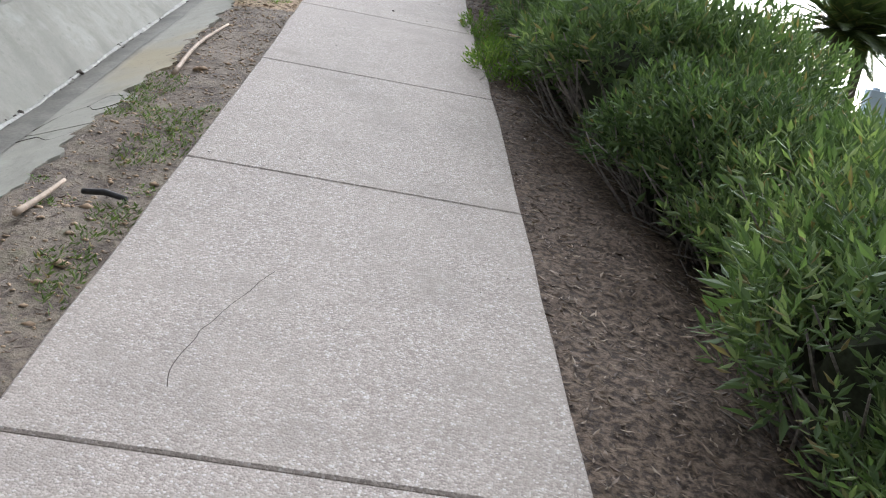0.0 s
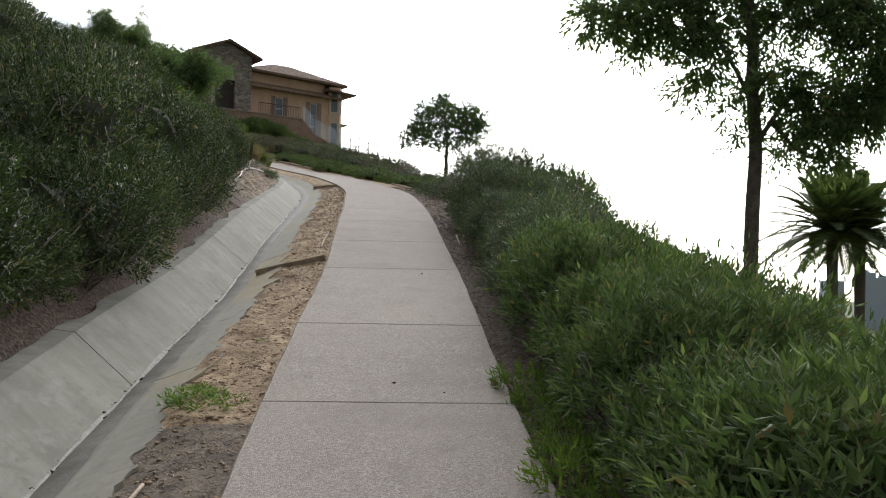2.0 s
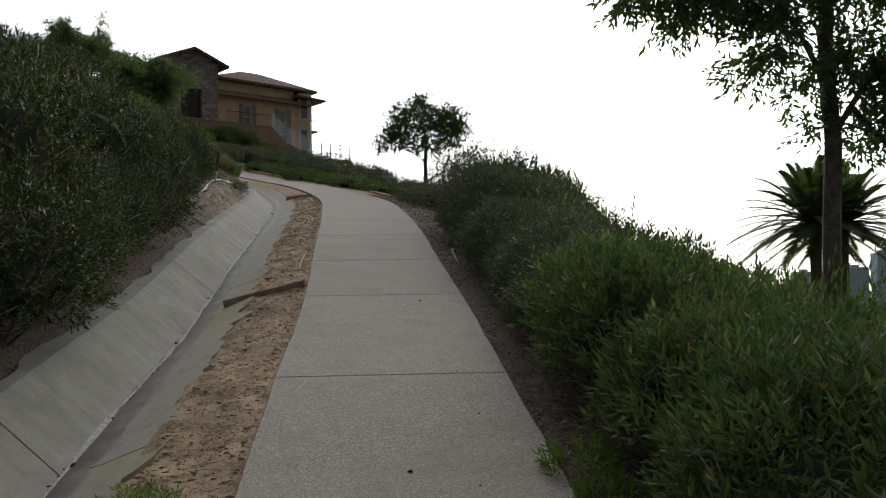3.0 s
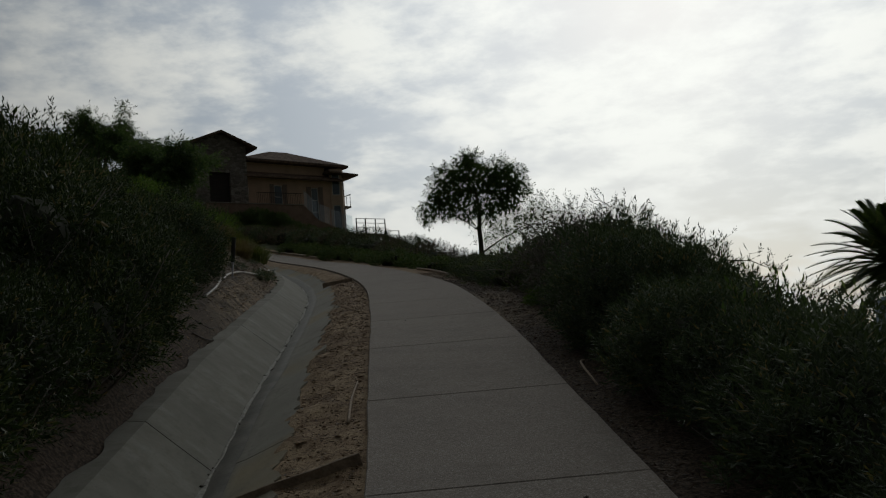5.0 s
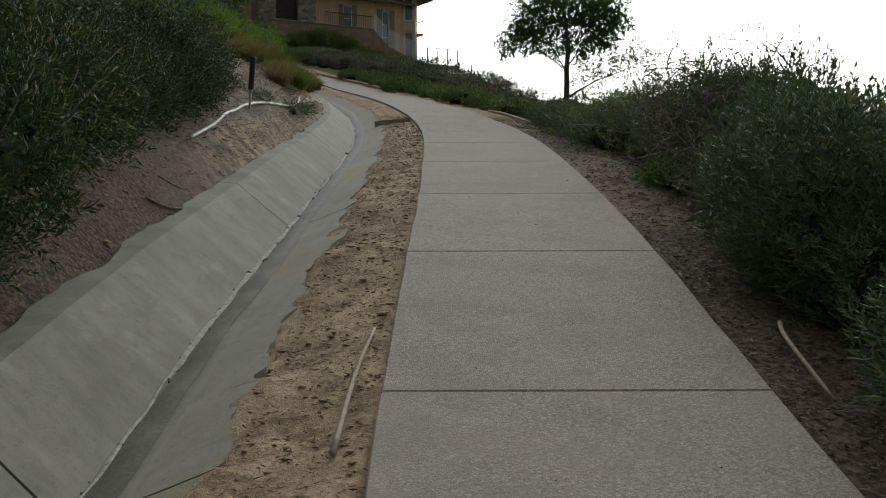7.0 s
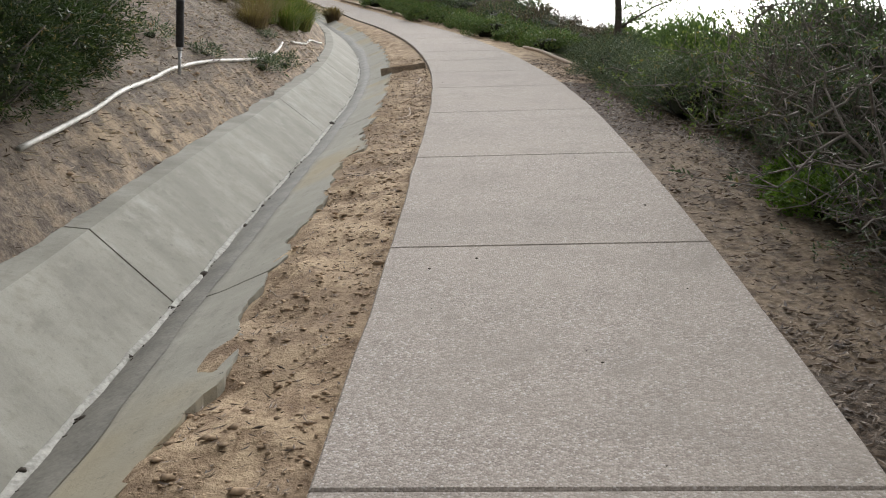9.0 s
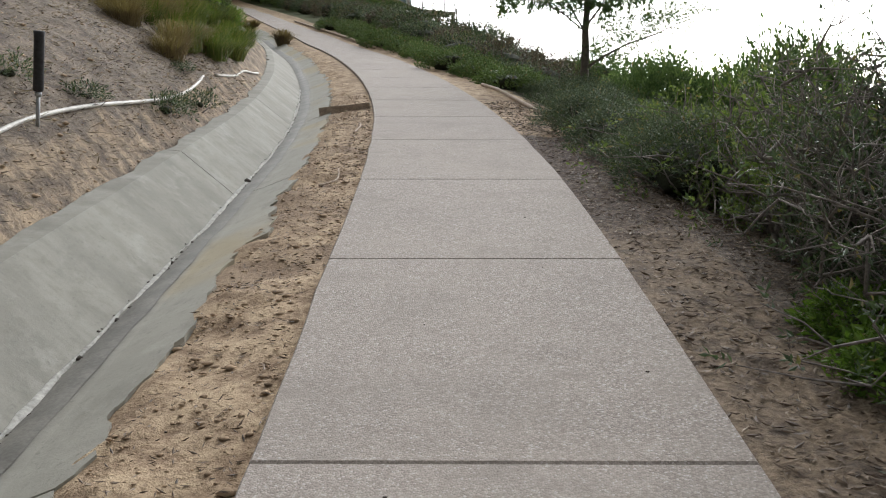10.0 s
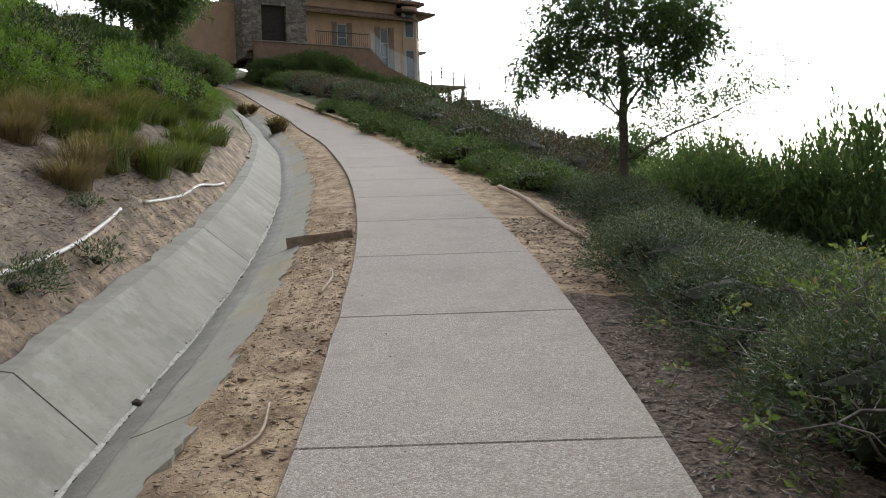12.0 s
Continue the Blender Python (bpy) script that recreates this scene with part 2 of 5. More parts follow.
M_BLACK = plain("black_rubber", (0.035, 0.034, 0.036), 0.6, 0.4, 20.0)
M_STUCCO = plain("orange_stucco", (0.60, 0.415, 0.30), 0.9, 0.16, 1.2)
M_STUCCO2 = plain("buff_stucco", (0.60, 0.45, 0.34), 0.9, 0.16, 1.2)
M_SHUTTER = plain("brown_surround", (0.27, 0.205, 0.17), 0.8, 0.2)
M_FRAME = plain("white_frame", (0.70, 0.70, 0.68), 0.5, 0.08)
M_IRON = plain("dark_iron", (0.05, 0.045, 0.042), 0.55, 0.3, metal=0.4)
M_DECK = plain("deck_timber", (0.34, 0.29, 0.24), 0.8, 0.2)
M_TERRACE = plain("terrace_block", (0.30, 0.205, 0.155), 0.9, 0.25, 2.5)
M_STEEL = plain("galvanised_steel", (0.40, 0.41, 0.42), 0.45, 0.15, metal=0.7)
M_SIGN = plain("white_sign", (0.75, 0.75, 0.75), 0.5, 0.05)
# distance haze is put into this pale blue colour
M_FAR = plain("hazy_facade", (0.42, 0.49, 0.58), 0.9, 0.05)
M_DOOR = plain("dark_door", (0.045, 0.035, 0.03), 0.6, 0.3)
# near-black green: paints the shade inside shrubs onto their core lump
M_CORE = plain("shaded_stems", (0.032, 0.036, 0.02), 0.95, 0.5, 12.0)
M_LITTER = leaf_material("leaf_litter", (0.035, 0.024, 0.017), (0.135, 0.094, 0.063), (0.40, 0.32, 0.23), 0.0)
M_STRAW = leaf_material("dry_straw", (0.17, 0.125, 0.085), (0.36, 0.28, 0.19), (0.55, 0.46, 0.33), 0.1)
M_CLOD = plain("dry_clod", (0.36, 0.26, 0.17), 0.95, 0.4, 25.0)
M_LEAF_R = leaf_material("hedge_leaf", (0.038, 0.067, 0.028), (0.112, 0.165, 0.068), (0.32, 0.385, 0.175), 0.33, 0.04)
M_LEAF_C = leaf_material("cover_leaf", (0.045, 0.075, 0.028), (0.095, 0.140, 0.050), (0.19, 0.235, 0.09), 0.3, 0.04)
M_LEAF_L = leaf_material("bank_leaf", (0.014, 0.026, 0.010), (0.038, 0.061, 0.021), (0.15, 0.18, 0.07), 0.2, 0.05)
M_LEAF_G = leaf_material("grey_leaf", (0.036, 0.052, 0.032), (0.076, 0.105, 0.062), (0.165, 0.195, 0.12), 0.25, 0.05)
M_LEAF_B = leaf_material("bright_leaf", (0.06, 0.105, 0.022), (0.125, 0.205, 0.040), (0.26, 0.34, 0.08), 0.35, 0.02)
M_LEAF_P = leaf_material("purple_leaf", (0.045, 0.036, 0.030), (0.10, 0.075, 0.060), (0.17, 0.14, 0.10), 0.2, 0.05)
M_LEAF_T = leaf_material("tree_leaf", (0.045, 0.074, 0.035), (0.092, 0.135, 0.064), (0.19, 0.235, 0.12), 0.5, 0.02)
M_LEAF_Y = leaf_material("yellow_green_leaf", (0.055, 0.082, 0.026), (0.12, 0.16, 0.055), (0.26, 0.31, 0.12), 0.35, 0.04)
M_GRASS = leaf_material("long_grass", (0.048, 0.068, 0.018), (0.11, 0.14, 0.04), (0.27, 0.27, 0.095), 0.32, 0.12)
M_DRY = leaf_material("dry_grass", (0.12, 0.082, 0.05), (0.225, 0.165, 0.10), (0.34, 0.275, 0.175), 0.3, 0.1)
M_PALM = leaf_material("palm_frond", (0.04, 0.058, 0.028), (0.085, 0.11, 0.05), (0.18, 0.19, 0.085), 0.4, 0.06)


# ---------------------------------------------------------------- mesh helpers
def mesh_object(name, verts, faces, mats, parent=None, smooth=False, slots=None):
    me = bpy.data.meshes.new(name)
    me.from_pydata([tuple(v) for v in verts], [], faces)
    for m in mats if isinstance(mats, (list, tuple)) else [mats]:
        me.materials.append(m)
    if slots is not None:
        me.polygons.foreach_set("material_index", slots)
    if smooth:
        me.polygons.foreach_set("use_smooth", [True] * len(me.polygons))
    me.update()
    ob = new(name, me)
    if parent is not None:
        ob.parent = parent
    return ob


def part(name, bm, mat, parent=None, label="", smooth=False):
    me = bpy.data.meshes.new(name)
    bm.to_mesh(me)
    bm.free()
    me.materials.append(mat)
    if smooth:
        me.polygons.foreach_set("use_smooth", [True] * len(me.polygons))
    ob = new(name, me)
    if parent is not None:
        ob.parent = parent
    return tagged(ob, label=label)


def box_bm(x0, x1, y0, y1, z0, z1, bevel=0.0, bm=None):
    bm = bm or bmesh.new()
    made = bmesh.ops.create_cube(bm, size=1.0)["verts"]
    for v in made:
        v.co = Vector((x0 + (v.co.x + 0.5) * (x1 - x0), y0 + (v.co.y + 0.5) * (y1 - y0), z0 + (v.co.z + 0.5) * (z1 - z0)))
    if bevel:
        edges = list({e for v in made for e in v.link_edges})
        bmesh.ops.bevel(bm, geom=edges, offset=bevel, segments=1, affect="EDGES")
    return bm


def tube_data(points, radii, sides=6, base=0):
    """Vertices and faces of a tapered tube along points."""
    pts = [Vector(p) for p in points]
    verts, faces = [], []
    for i, p in enumerate(pts):
        d = (pts[min(i + 1, len(pts) - 1)] - pts[max(i - 1, 0)]).normalized()
        a = d.cross(Vector((0.31, 0.17, 0.93))).normalized()
        b = d.cross(a)
        r = radii[i] if isinstance(radii, (list, tuple)) else radii
        for k in range(sides):
            t = 2 * math.pi * k / sides
            verts.append(p + (a * math.cos(t) + b * math.sin(t)) * r)
    for i in range(len(pts) - 1):
        for k in range(sides):
            o, q = base + i * sides, base + (i + 1) * sides
            faces.append((o + k, o + (k + 1) % sides, q + (k + 1) % sides, q + k))
    faces.append(tuple(base + k for k in range(sides))[::-1])
    faces.append(tuple(base + (len(pts) - 1) * sides + k for k in range(sides)))
    return verts, faces


def tube(name, points, radii, mat, parent=None, sides=6, label=""):
    v, f = tube_data(points, radii, sides)
    return tagged(mesh_object(name, v, f, mat, parent, True), label=label)


# ---------------------------------------------------------------- line of the path and lie of the land
C_Y = [-60, -10, 0, 3.19, 4.94, 6.89, 8.72, 11.28, 13.10, 14.93, 16.76, 18.6, 20.5, 22.35, 24.2, 29.0, 33.9, 37.9, 41.6, 45.4, 51.7, 61.4, 68, 76, 84, 95]
C_X = [10.4, 2.9, 1.36, 0.87, 0.605, 0.28, 0.0, -0.38, -0.70, -1.015, -1.33, -1.68, -2.05, -2.46, -2.91, -4.35, -6.15, -7.75, -9.45, -11.2, -14.3, -19.1, -22.5, -27.6, -32.3, -38.5]
C_Z = [-9, -1.7, 0.02, 0.575, 0.885, 1.22, 1.55, 1.99, 2.345, 2.71, 3.02, 3.32, 3.60, 3.857, 4.10, 4.78, 5.5, 6.07, 6.65, 7.3, 8.4, 10.15, 11.4, 13.1, 14.95, 17.0]
HALF = 0.672  # half the path's width
CH_LIP, CH_TOP, CH_CREASE, CH_BED, CH_EDGE = -2.19, -2.05, -1.63, -1.43, -1.17


def hermite(xs, ys):
    xs, ys = np.array(xs, float), np.array(ys, float)
    m = np.gradient(ys, xs)

    def at(x):
        x = np.clip(np.asarray(x, float), xs[0], xs[-1])
        i = np.clip(np.searchsorted(xs, x) - 1, 0, len(xs) - 2)
        h = xs[i + 1] - xs[i]
        t = (x - xs[i]) / h
        return ((2 * t**3 - 3 * t**2 + 1) * ys[i] + (t**3 - 2 * t**2 + t) * h * m[i] + (-2 * t**3 + 3 * t**2) * ys[i + 1] + (t**3 - t**2) * h * m[i + 1])

    return at


line_x, line_z = hermite(C_Y, C_X), hermite(C_Y, C_Z)


def tangent(y):
    d = (line_x(np.asarray(y) + 0.4) - line_x(np.asarray(y) - 0.4)) / 0.8
    n = np.sqrt(1 + d * d)
    return d / n, 1 / n


def beside(y, u):
    """x and y of a point u metres to the right of the path's line at y."""
    tx, ty = tangent(y)
    return line_x(y) + u * ty, y - u * tx


LEFT_U = [-6000, -400, -120, -50, -25, -14, -9, -6.2, -4.6, -3.2, -2.5, -2.22, -2.10, -1.63, -1.43, -1.28, -1.17, -0.9, -0.72, -0.64]
LEFT_D1 = [20, 24, 17, 11, 6.6, 4.0, 2.6, 1.75, 1.2, 0.68, 0.34, 0.075, -0.06, -0.36, -0.29, -0.168, -0.10, -0.062, -0.035, -0.05]
LEFT_D = [20, 24, 19, 13.2, 8.4, 5.2, 3.4, 2.3, 1.6, 0.90, 0.40, 0.075, -0.06, -0.36, -0.29, -0.168, -0.10, -0.062, -0.035, -0.05]
RIGHT_U = [0.64, 0.72, 1.2, 2.0, 2.7, 3.6, 5.0, 10, 25, 60, 160, 500, 6000]
RIGHT_D0 = [-0.05, -0.025, -0.05, -0.26, -0.64, -1.25, -2.3, -5.8, -14, -26, -45, -60, -62]
RIGHT_D1 = [-0.05, 0.0, 0.06, 0.12, 0.12, 0.0, -0.4, -2.4, -11, -22, -45, -60, -62]


def lie(x, y):
    """Height of the ground, and its offset from the path's line."""
    x, y = np.asarray(x, float), np.asarray(y, float)
    yc = np.clip(y, -55, 92)
    tx, ty = tangent(yc)
    off = x - line_x(yc)
    u = off * ty
    foot = np.clip(yc + off * tx * ty * np.exp(-np.abs(u) / 14), -55, 94)
    z = line_z(foot)
    side = np.clip((foot - 27) / 20, 0, 1)
    side = side * side * (3 - 2 * side)
    far = np.interp(u, LEFT_U + RIGHT_U[1:], LEFT_D + RIGHT_D0[1:])
    up = np.interp(u, LEFT_U + RIGHT_U[1:], LEFT_D1 + RIGHT_D1[1:])
    z = z + far * (1 - side) + up * side
    rise = np.clip((y - 66) / 40, 0, 1)
    z = z + 2.6 * rise * rise * (3 - 2 * rise) * np.clip(1 - np.abs(u) / 90, 0, 1) * np.clip((np.abs(u) - 1.5) / 6, 0, 1)
    out = np.clip((np.hypot(x, y - 20) - 150) / 500, 0, 1)
    return z * (1 - out) + (-58) * out, u


def ground_z(x, y):
    return float(lie(x, y)[0])


def relief(x, y, u):
    """Small lumps of the soil, calm under the path and the channel."""
    p = Vector((x, y, 0.0))
    k = 1.5 if -1.2 < u < -0.7 and y > 8 else 1.0
    rough = k * (0.035 * noise.noise(p * 2.3) + 0.022 * noise.noise(p * 7.1) + 0.012 * noise.noise(p * 17.0))
    rough += 0.10 * noise.noise(p * 0.7) * min(1.0, max(0.0, (u - 1.2) if u > 0 else (-u - 2.4)))
    calm = min(1.0, max(0.0, (abs(u) - 0.70) / 0.25))
    return 0.0 if -2.2 < u < -1.25 else rough * calm


def spread(lo, hi, fine_lo, fine_hi, step, grow=1.22):
    """Even steps in the fine stretch, growing steps outside it."""
    a = list(np.arange(fine_lo, fine_hi + step / 2, step))
    s, v = step, a[-1]
    while v < hi:
        s *= grow
        v += s
        a.append(min(v, hi))
    s, v, b = step, a[0], []
    while v > lo:
        s *= grow
        v -= s
        b.append(max(v, lo))
    return np.array(b[::-1] + a)


def build_ground():
    ys = spread(-5000, 5000, -2.5, 38, 0.09)
    us = np.unique(np.round(np.concatenate([spread(-5000, 5000, -4.6, 2.3, 0.075), [-2.10, -2.2]]), 4))
    Y, U = np.meshgrid(ys, us, indexing="ij")
    X = line_x(np.clip(Y, -55, 92)) + U / tangent(np.clip(Y, -55, 92))[1]
    Z, u = lie(X, Y)
    bump = np.zeros_like(Z)
    near = (np.abs(u) < 30) & (Y > -25) & (Y < 80)
    for i, j in zip(*np.nonzero(near)):
        bump[i, j] = relief(X[i, j], Y[i, j], u[i, j])
    Z = Z + bump
    n, k = Y.shape
    verts = np.stack([X, Y, Z], -1).reshape(-1, 3)
    faces = [(i * k + j, i * k + j + 1, (i + 1) * k + j + 1, (i + 1) * k + j) for i in range(n - 1) for j in range(k - 1)]
    ob = mesh_object("ground", verts, faces, M_GROUND, smooth=True)
    sand = np.where((u > -1.4) & (u < 0), 1.0, 0.0) + np.where((u < -2.1) & (u > -7), 0.22 * np.clip((Y - 15) / 3, 0, 1), 0.0) + np.where((u > 0) & (u < 1.7) & (Y > 23), 0.75, 0.0) + np.where((u > 0) & (u < 1.25) & (Y > 15.6) & (Y < 19.6), 0.5, 0.0) + np.where((u < -1.4) & (u > -2.5), 0.22, 0)
    sand = np.where((u > -1.4) & (u < 0) & (Y < 6.5), 0.08, sand)
    mulch = np.where((u > 0) & (Y < 23), np.clip(1.15 - 0.7 * np.clip((Y - 13) / 3, 0, 1) + 0.5 * np.clip((Y - 19) / 2, 0, 1), 0, 1), 0.0) + np.where(u < -2.15, 0.75 * np.clip((18.6 - Y) / 4, 0, 1), 0.0)
    green = np.where((np.abs(u) > 9) | (Y > 40), 0.9, 0.0) * np.where(np.abs(u) < 1.4, 0, 1)
    green = np.where((u > -1.4) & (u < 0) & (Y < 4.2), 0.32, green)
    at = ob.data.attributes.new("cover", "FLOAT_VECTOR", "POINT")
    at.data.foreach_set("vector", np.stack([sand, mulch, green], -1).reshape(-1, 3).ravel())
    return tagged(ob, "sandy hillside soil, mulch and scrub beside the path", "ground", kind="structure")


ground = build_ground()


# ---------------------------------------------------------------- drainage channel
def profile_z(u):
    return np.interp(u, [CH_LIP, CH_TOP, CH_CREASE, CH_BED, CH_EDGE, -0.9], [0.055, 0.05, -0.265, -0.205, -0.10, -0.02])


CHANNEL_JOINTS = [-9.4, -5.1, -0.8, 3.68, 8.0, 12.75, 16.84, 21.25, 25.5, 29.8, 34.1, 38.3, 42.6, 47.0, 51.5]


def channel_panel(parent, y0, y1, step):
    ys = np.arange(y0 + 0.007, y1 - 0.007, step)
    ys = np.append(ys, y1 - 0.007)
    verts, along = [], []
    for y in ys:
        rag = 0.055 * noise.noise(Vector((0.0, y * 1.3, 3.0))) + 0.04 * noise.noise(Vector((0.0, y * 4.3, 7.0))) + 0.012 * noise.noise(Vector((0.0, y * 13.0, 1.0)))
        edge = CH_EDGE + rag * 2.0 + 0.011 * (1 if noise.noise(Vector((2.0, y * 6.0, 4.0))) > 0.08 else -1)
        lip = CH_LIP + 0.09 * noise.noise(Vector((5.0, y * 1.7, 0.0))) + 0.025 * noise.noise(Vector((5.0, y * 5.0, 0.0)))
        us = [lip, CH_TOP, -1.93, -1.80, CH_CREASE, -1.57, CH_BED, -1.3, edge]
        tops = [(u, float(profile_z(u))) for u in us]
        ring = tops + [(edge, tops[-1][1] - 0.09), (CH_CREASE, -0.34), (lip, -0.05)]
        for u, d in ring:
            zc = float(line_z(y + 0.28 * max(0.0, CH_CREASE - u)))
            x, yy = beside(y + 0.28 * max(0.0, CH_CREASE - u), u)
            wave = 0.004 * noise.noise(Vector((u * 3, y * 2, 0)))
            verts.append((float(x), float(yy), zc + d + wave))
            along.append((y, u, 0.0))
    k = 12
    faces = [(i * k + j, i * k + (j + 1) % k, (i + 1) * k + (j + 1) % k, (i + 1) * k + j) for i in range(len(ys) - 1) for j in range(k)]
    faces += [tuple(range(k))[::-1], tuple((len(ys) - 1) * k + j for j in range(k))]
    ob = mesh_object("channel_panel", verts, [f[::-1] for f in faces], M_CHANNEL, parent)
    at = ob.data.attributes.new("along", "FLOAT_VECTOR", "POINT")
    at.data.foreach_set("vector", np.array(along).ravel())
    return ob


channel = tagged(new("drainage_channel"), "grey concrete drainage channel with a broken apron edge", "drain", kind="structure")
for a, b in zip(CHANNEL_JOINTS, CHANNEL_JOINTS[1:]):
    channel_panel(channel, a, b, 0.045 if -1 < a < 26 else 0.1)


def ribbon(name, y0, y1, step, left, right, lift, mat, parent, label=""):
    """A thin uneven layer lying in the channel between two wandering edges."""
    verts, faces = [], []
    ys = np.arange(y0, y1, step)
    for y in ys:
        l, r = left(y), right(y)
        for u, e in ((l, 0.0), (l * 0.7 + r * 0.3, lift), (l * 0.3 + r * 0.7, lift), (r, 0.0)):
            x, yy = beside(y, u)
            verts.append((float(x), float(yy), float(line_z(y)) + float(profile_z(u)) + 0.004 + e))
    for i in range(len(ys) - 1):
        for j in range(3):
            o = i * 4 + j
            faces.append((o, o + 1, o + 5, o + 4))
    return tagged(mesh_object(name, verts, faces, mat, parent, True), label=label)


def wander(seed, amp, freq):
    return lambda y: amp * noise.noise(Vector((seed, y * freq, 0.5))) + 0.4 * amp * noise.noise(Vector((seed, y * freq * 4.3, 2.5)))


w1, w2, w3, w4 = wander(1, 0.045, 0.9), wander(9, 0.016, 1.5), wander(17, 0.022, 2.2), wander(23, 0.022, 3.1)
ribbon("silt", -4, 46, 0.06, lambda y: CH_CREASE + 0.012, lambda y: CH_BED - 0.05 + w1(y), 0.006, M_SILT, channel, "dark damp silt in the channel bed")
ribbon("lime_line", -4, 30, 0.04, lambda y: CH_CREASE - 0.012 + 0.6 * w3(y), lambda y: CH_CREASE + 0.008 + w4(y), 0.006, M_LIME, channel, "whitish lime crust along the crease")


# ---------------------------------------------------------------- path slabs
SLAB_JOINTS = [-9.3, -7.5, -5.75, -4.0, -2.2, -0.4, 1.4, 3.19, 4.94, 6.89, 8.72, 11.28, 13.10, 14.93, 16.76, 18.6, 20.5, 22.35, 24.2]
while SLAB_JOINTS[-1] < 86:
    SLAB_JOINTS.append(SLAB_JOINTS[-1] + 1.78)


def slab(parent, y0, y1):
    """One slab with a slightly rounded top edge, following the path's line."""
    g, b, verts = 0.0035, 0.006, []
    n = 6
    ys = [y0 + g, y0 + g + b] + list(np.linspace(y0 + 0.1, y1 - 0.1, n)) + [y1 - g - b, y1 - g]
    for i, y in enumerate(ys):
        end = i in (0, len(ys) - 1)
        edge = 0.010 * noise.noise(Vector((y * 1.9, 0, 0)))
        edge2 = 0.010 * noise.noise(Vector((y * 1.9, 9, 0)))
        z = float(line_z(y))
        us = [(-HALF - edge, -0.11), (-HALF - edge, -b), (-HALF + b - edge, 0), (-0.3, 0), (0.3, 0), (HALF - b + edge2, 0), (HALF + edge2, -b), (HALF + edge2, -0.11)]
        for u, d in us:
            x, yy = beside(y, u)
            verts.append((float(x), float(yy), z + (min(d, -b) if end else d)))
    k = 8
    faces = [(i * k + j, i * k + j + 1, (i + 1) * k + j + 1, (i + 1) * k + j) for i in range(len(ys) - 1) for j in range(k - 1)]
    faces += [tuple(range(k))[::-1], tuple((len(ys) - 1) * k + j for j in range(k))]
    return mesh_object("slab", verts, faces, M_PATH, parent)


path = tagged(new("footpath"), "pinkish exposed-aggregate concrete footpath in square-cut slabs", "path", kind="structure")
for a, b in zip(SLAB_JOINTS, SLAB_JOINTS[1:]):
    slab(path, a, b)


# ---------------------------------------------------------------- planting
rng = np.random.default_rng(7)


def leaf_quads(base, axis, side, length, width, fold=0.25):
    """Folded pointed leaves: arrays of roots, directions and side vectors."""
    up = np.cross(axis, side)
    a = base
    b = base + axis * length[:, None] * 0.45 + side * width[:, None] * 0.5 + up * width[:, None] * fold
    c = base + axis * length[:, None]
    d = base + axis * length[:, None] * 0.45 - side * width[:, None] * 0.5 + up * width[:, None] * fold
    return np.stack([a, b, c, d], 1).reshape(-1, 3)


def unit(v):
    return v / np.maximum(np.linalg.norm(v, axis=-1, keepdims=True), 1e-9)


def spray_leaves(roots, dirs, per, length, width, shoot, r, open_angle=0.9, droop=0.0):
    """Leaves set round shoots that start at roots and run along dirs."""
    n = len(roots)
    t = np.tile(np.linspace(0.05, 1.0, per), n) + r.normal(0, 0.04, n * per)
    R, D = np.repeat(roots, per, 0), np.repeat(dirs, per, 0)
    ang = np.tile(np.arange(per) * 2.4, n) + np.repeat(r.uniform(0, 6.28, n), per)
    ref = unit(np.cross(D, np.where(np.abs(D[:, 2:3]) > 0.9, [[1.0, 0, 0]], [[0, 0, 1.0]])))
    bit = np.cross(D, ref)
    rad = ref * np.cos(ang)[:, None] + bit * np.sin(ang)[:, None]
    ax = unit(D * (1.0 - 0.2 * open_angle) + rad * open_angle * (1.15 - t[:, None] * 0.6) + r.normal(0, 0.12, (n * per, 3)) + [0, 0, -droop])
    side = unit(np.cross(ax, D) + r.normal(0, 0.25, (n * per, 3)))
    side = unit(side - ax * (side * ax).sum(-1, keepdims=True))
    base = R + D * (t * shoot)[:, None]
    s = r.uniform(0.7, 1.25, n * per)
    return leaf_quads(base, ax, side, length * s, width * s)


def lumpy_dome(n, rad, high, seed, r, inner=0.86, low=-0.25):
    """Points on and just inside a lumpy dome with their outward directions."""
    th, cz = r.uniform(0, 2 * math.pi, n), r.uniform(low, 1, n)
    ce = np.sqrt(1 - np.clip(cz, -1, 1) ** 2)
    d = np.stack([np.cos(th) * ce, np.sin(th) * ce, cz], -1)
    lump = np.array([1 + 0.22 * noise.noise(Vector(v) * 2.1 + Vector((seed, 0, 0))) + 0.12 * noise.noise(Vector(v) * 5 + Vector((0, seed, 0))) for v in d])
    k = r.uniform(inner, 1.05, n) * lump
    p = d * k[:, None] * [rad, rad, high * 0.62] + [0, 0, high * 0.40]
    p[:, 2] = np.maximum(p[:, 2], 0.02)
    return p, d


# added lump, no real part: its dark colour stands in for shade between leaves
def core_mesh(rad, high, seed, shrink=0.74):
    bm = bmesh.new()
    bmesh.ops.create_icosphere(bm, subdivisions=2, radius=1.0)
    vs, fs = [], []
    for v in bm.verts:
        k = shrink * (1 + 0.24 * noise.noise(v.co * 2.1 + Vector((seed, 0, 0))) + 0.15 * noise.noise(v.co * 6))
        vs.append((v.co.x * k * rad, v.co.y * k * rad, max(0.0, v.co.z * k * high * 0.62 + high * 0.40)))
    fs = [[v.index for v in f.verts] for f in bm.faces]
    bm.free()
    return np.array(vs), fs


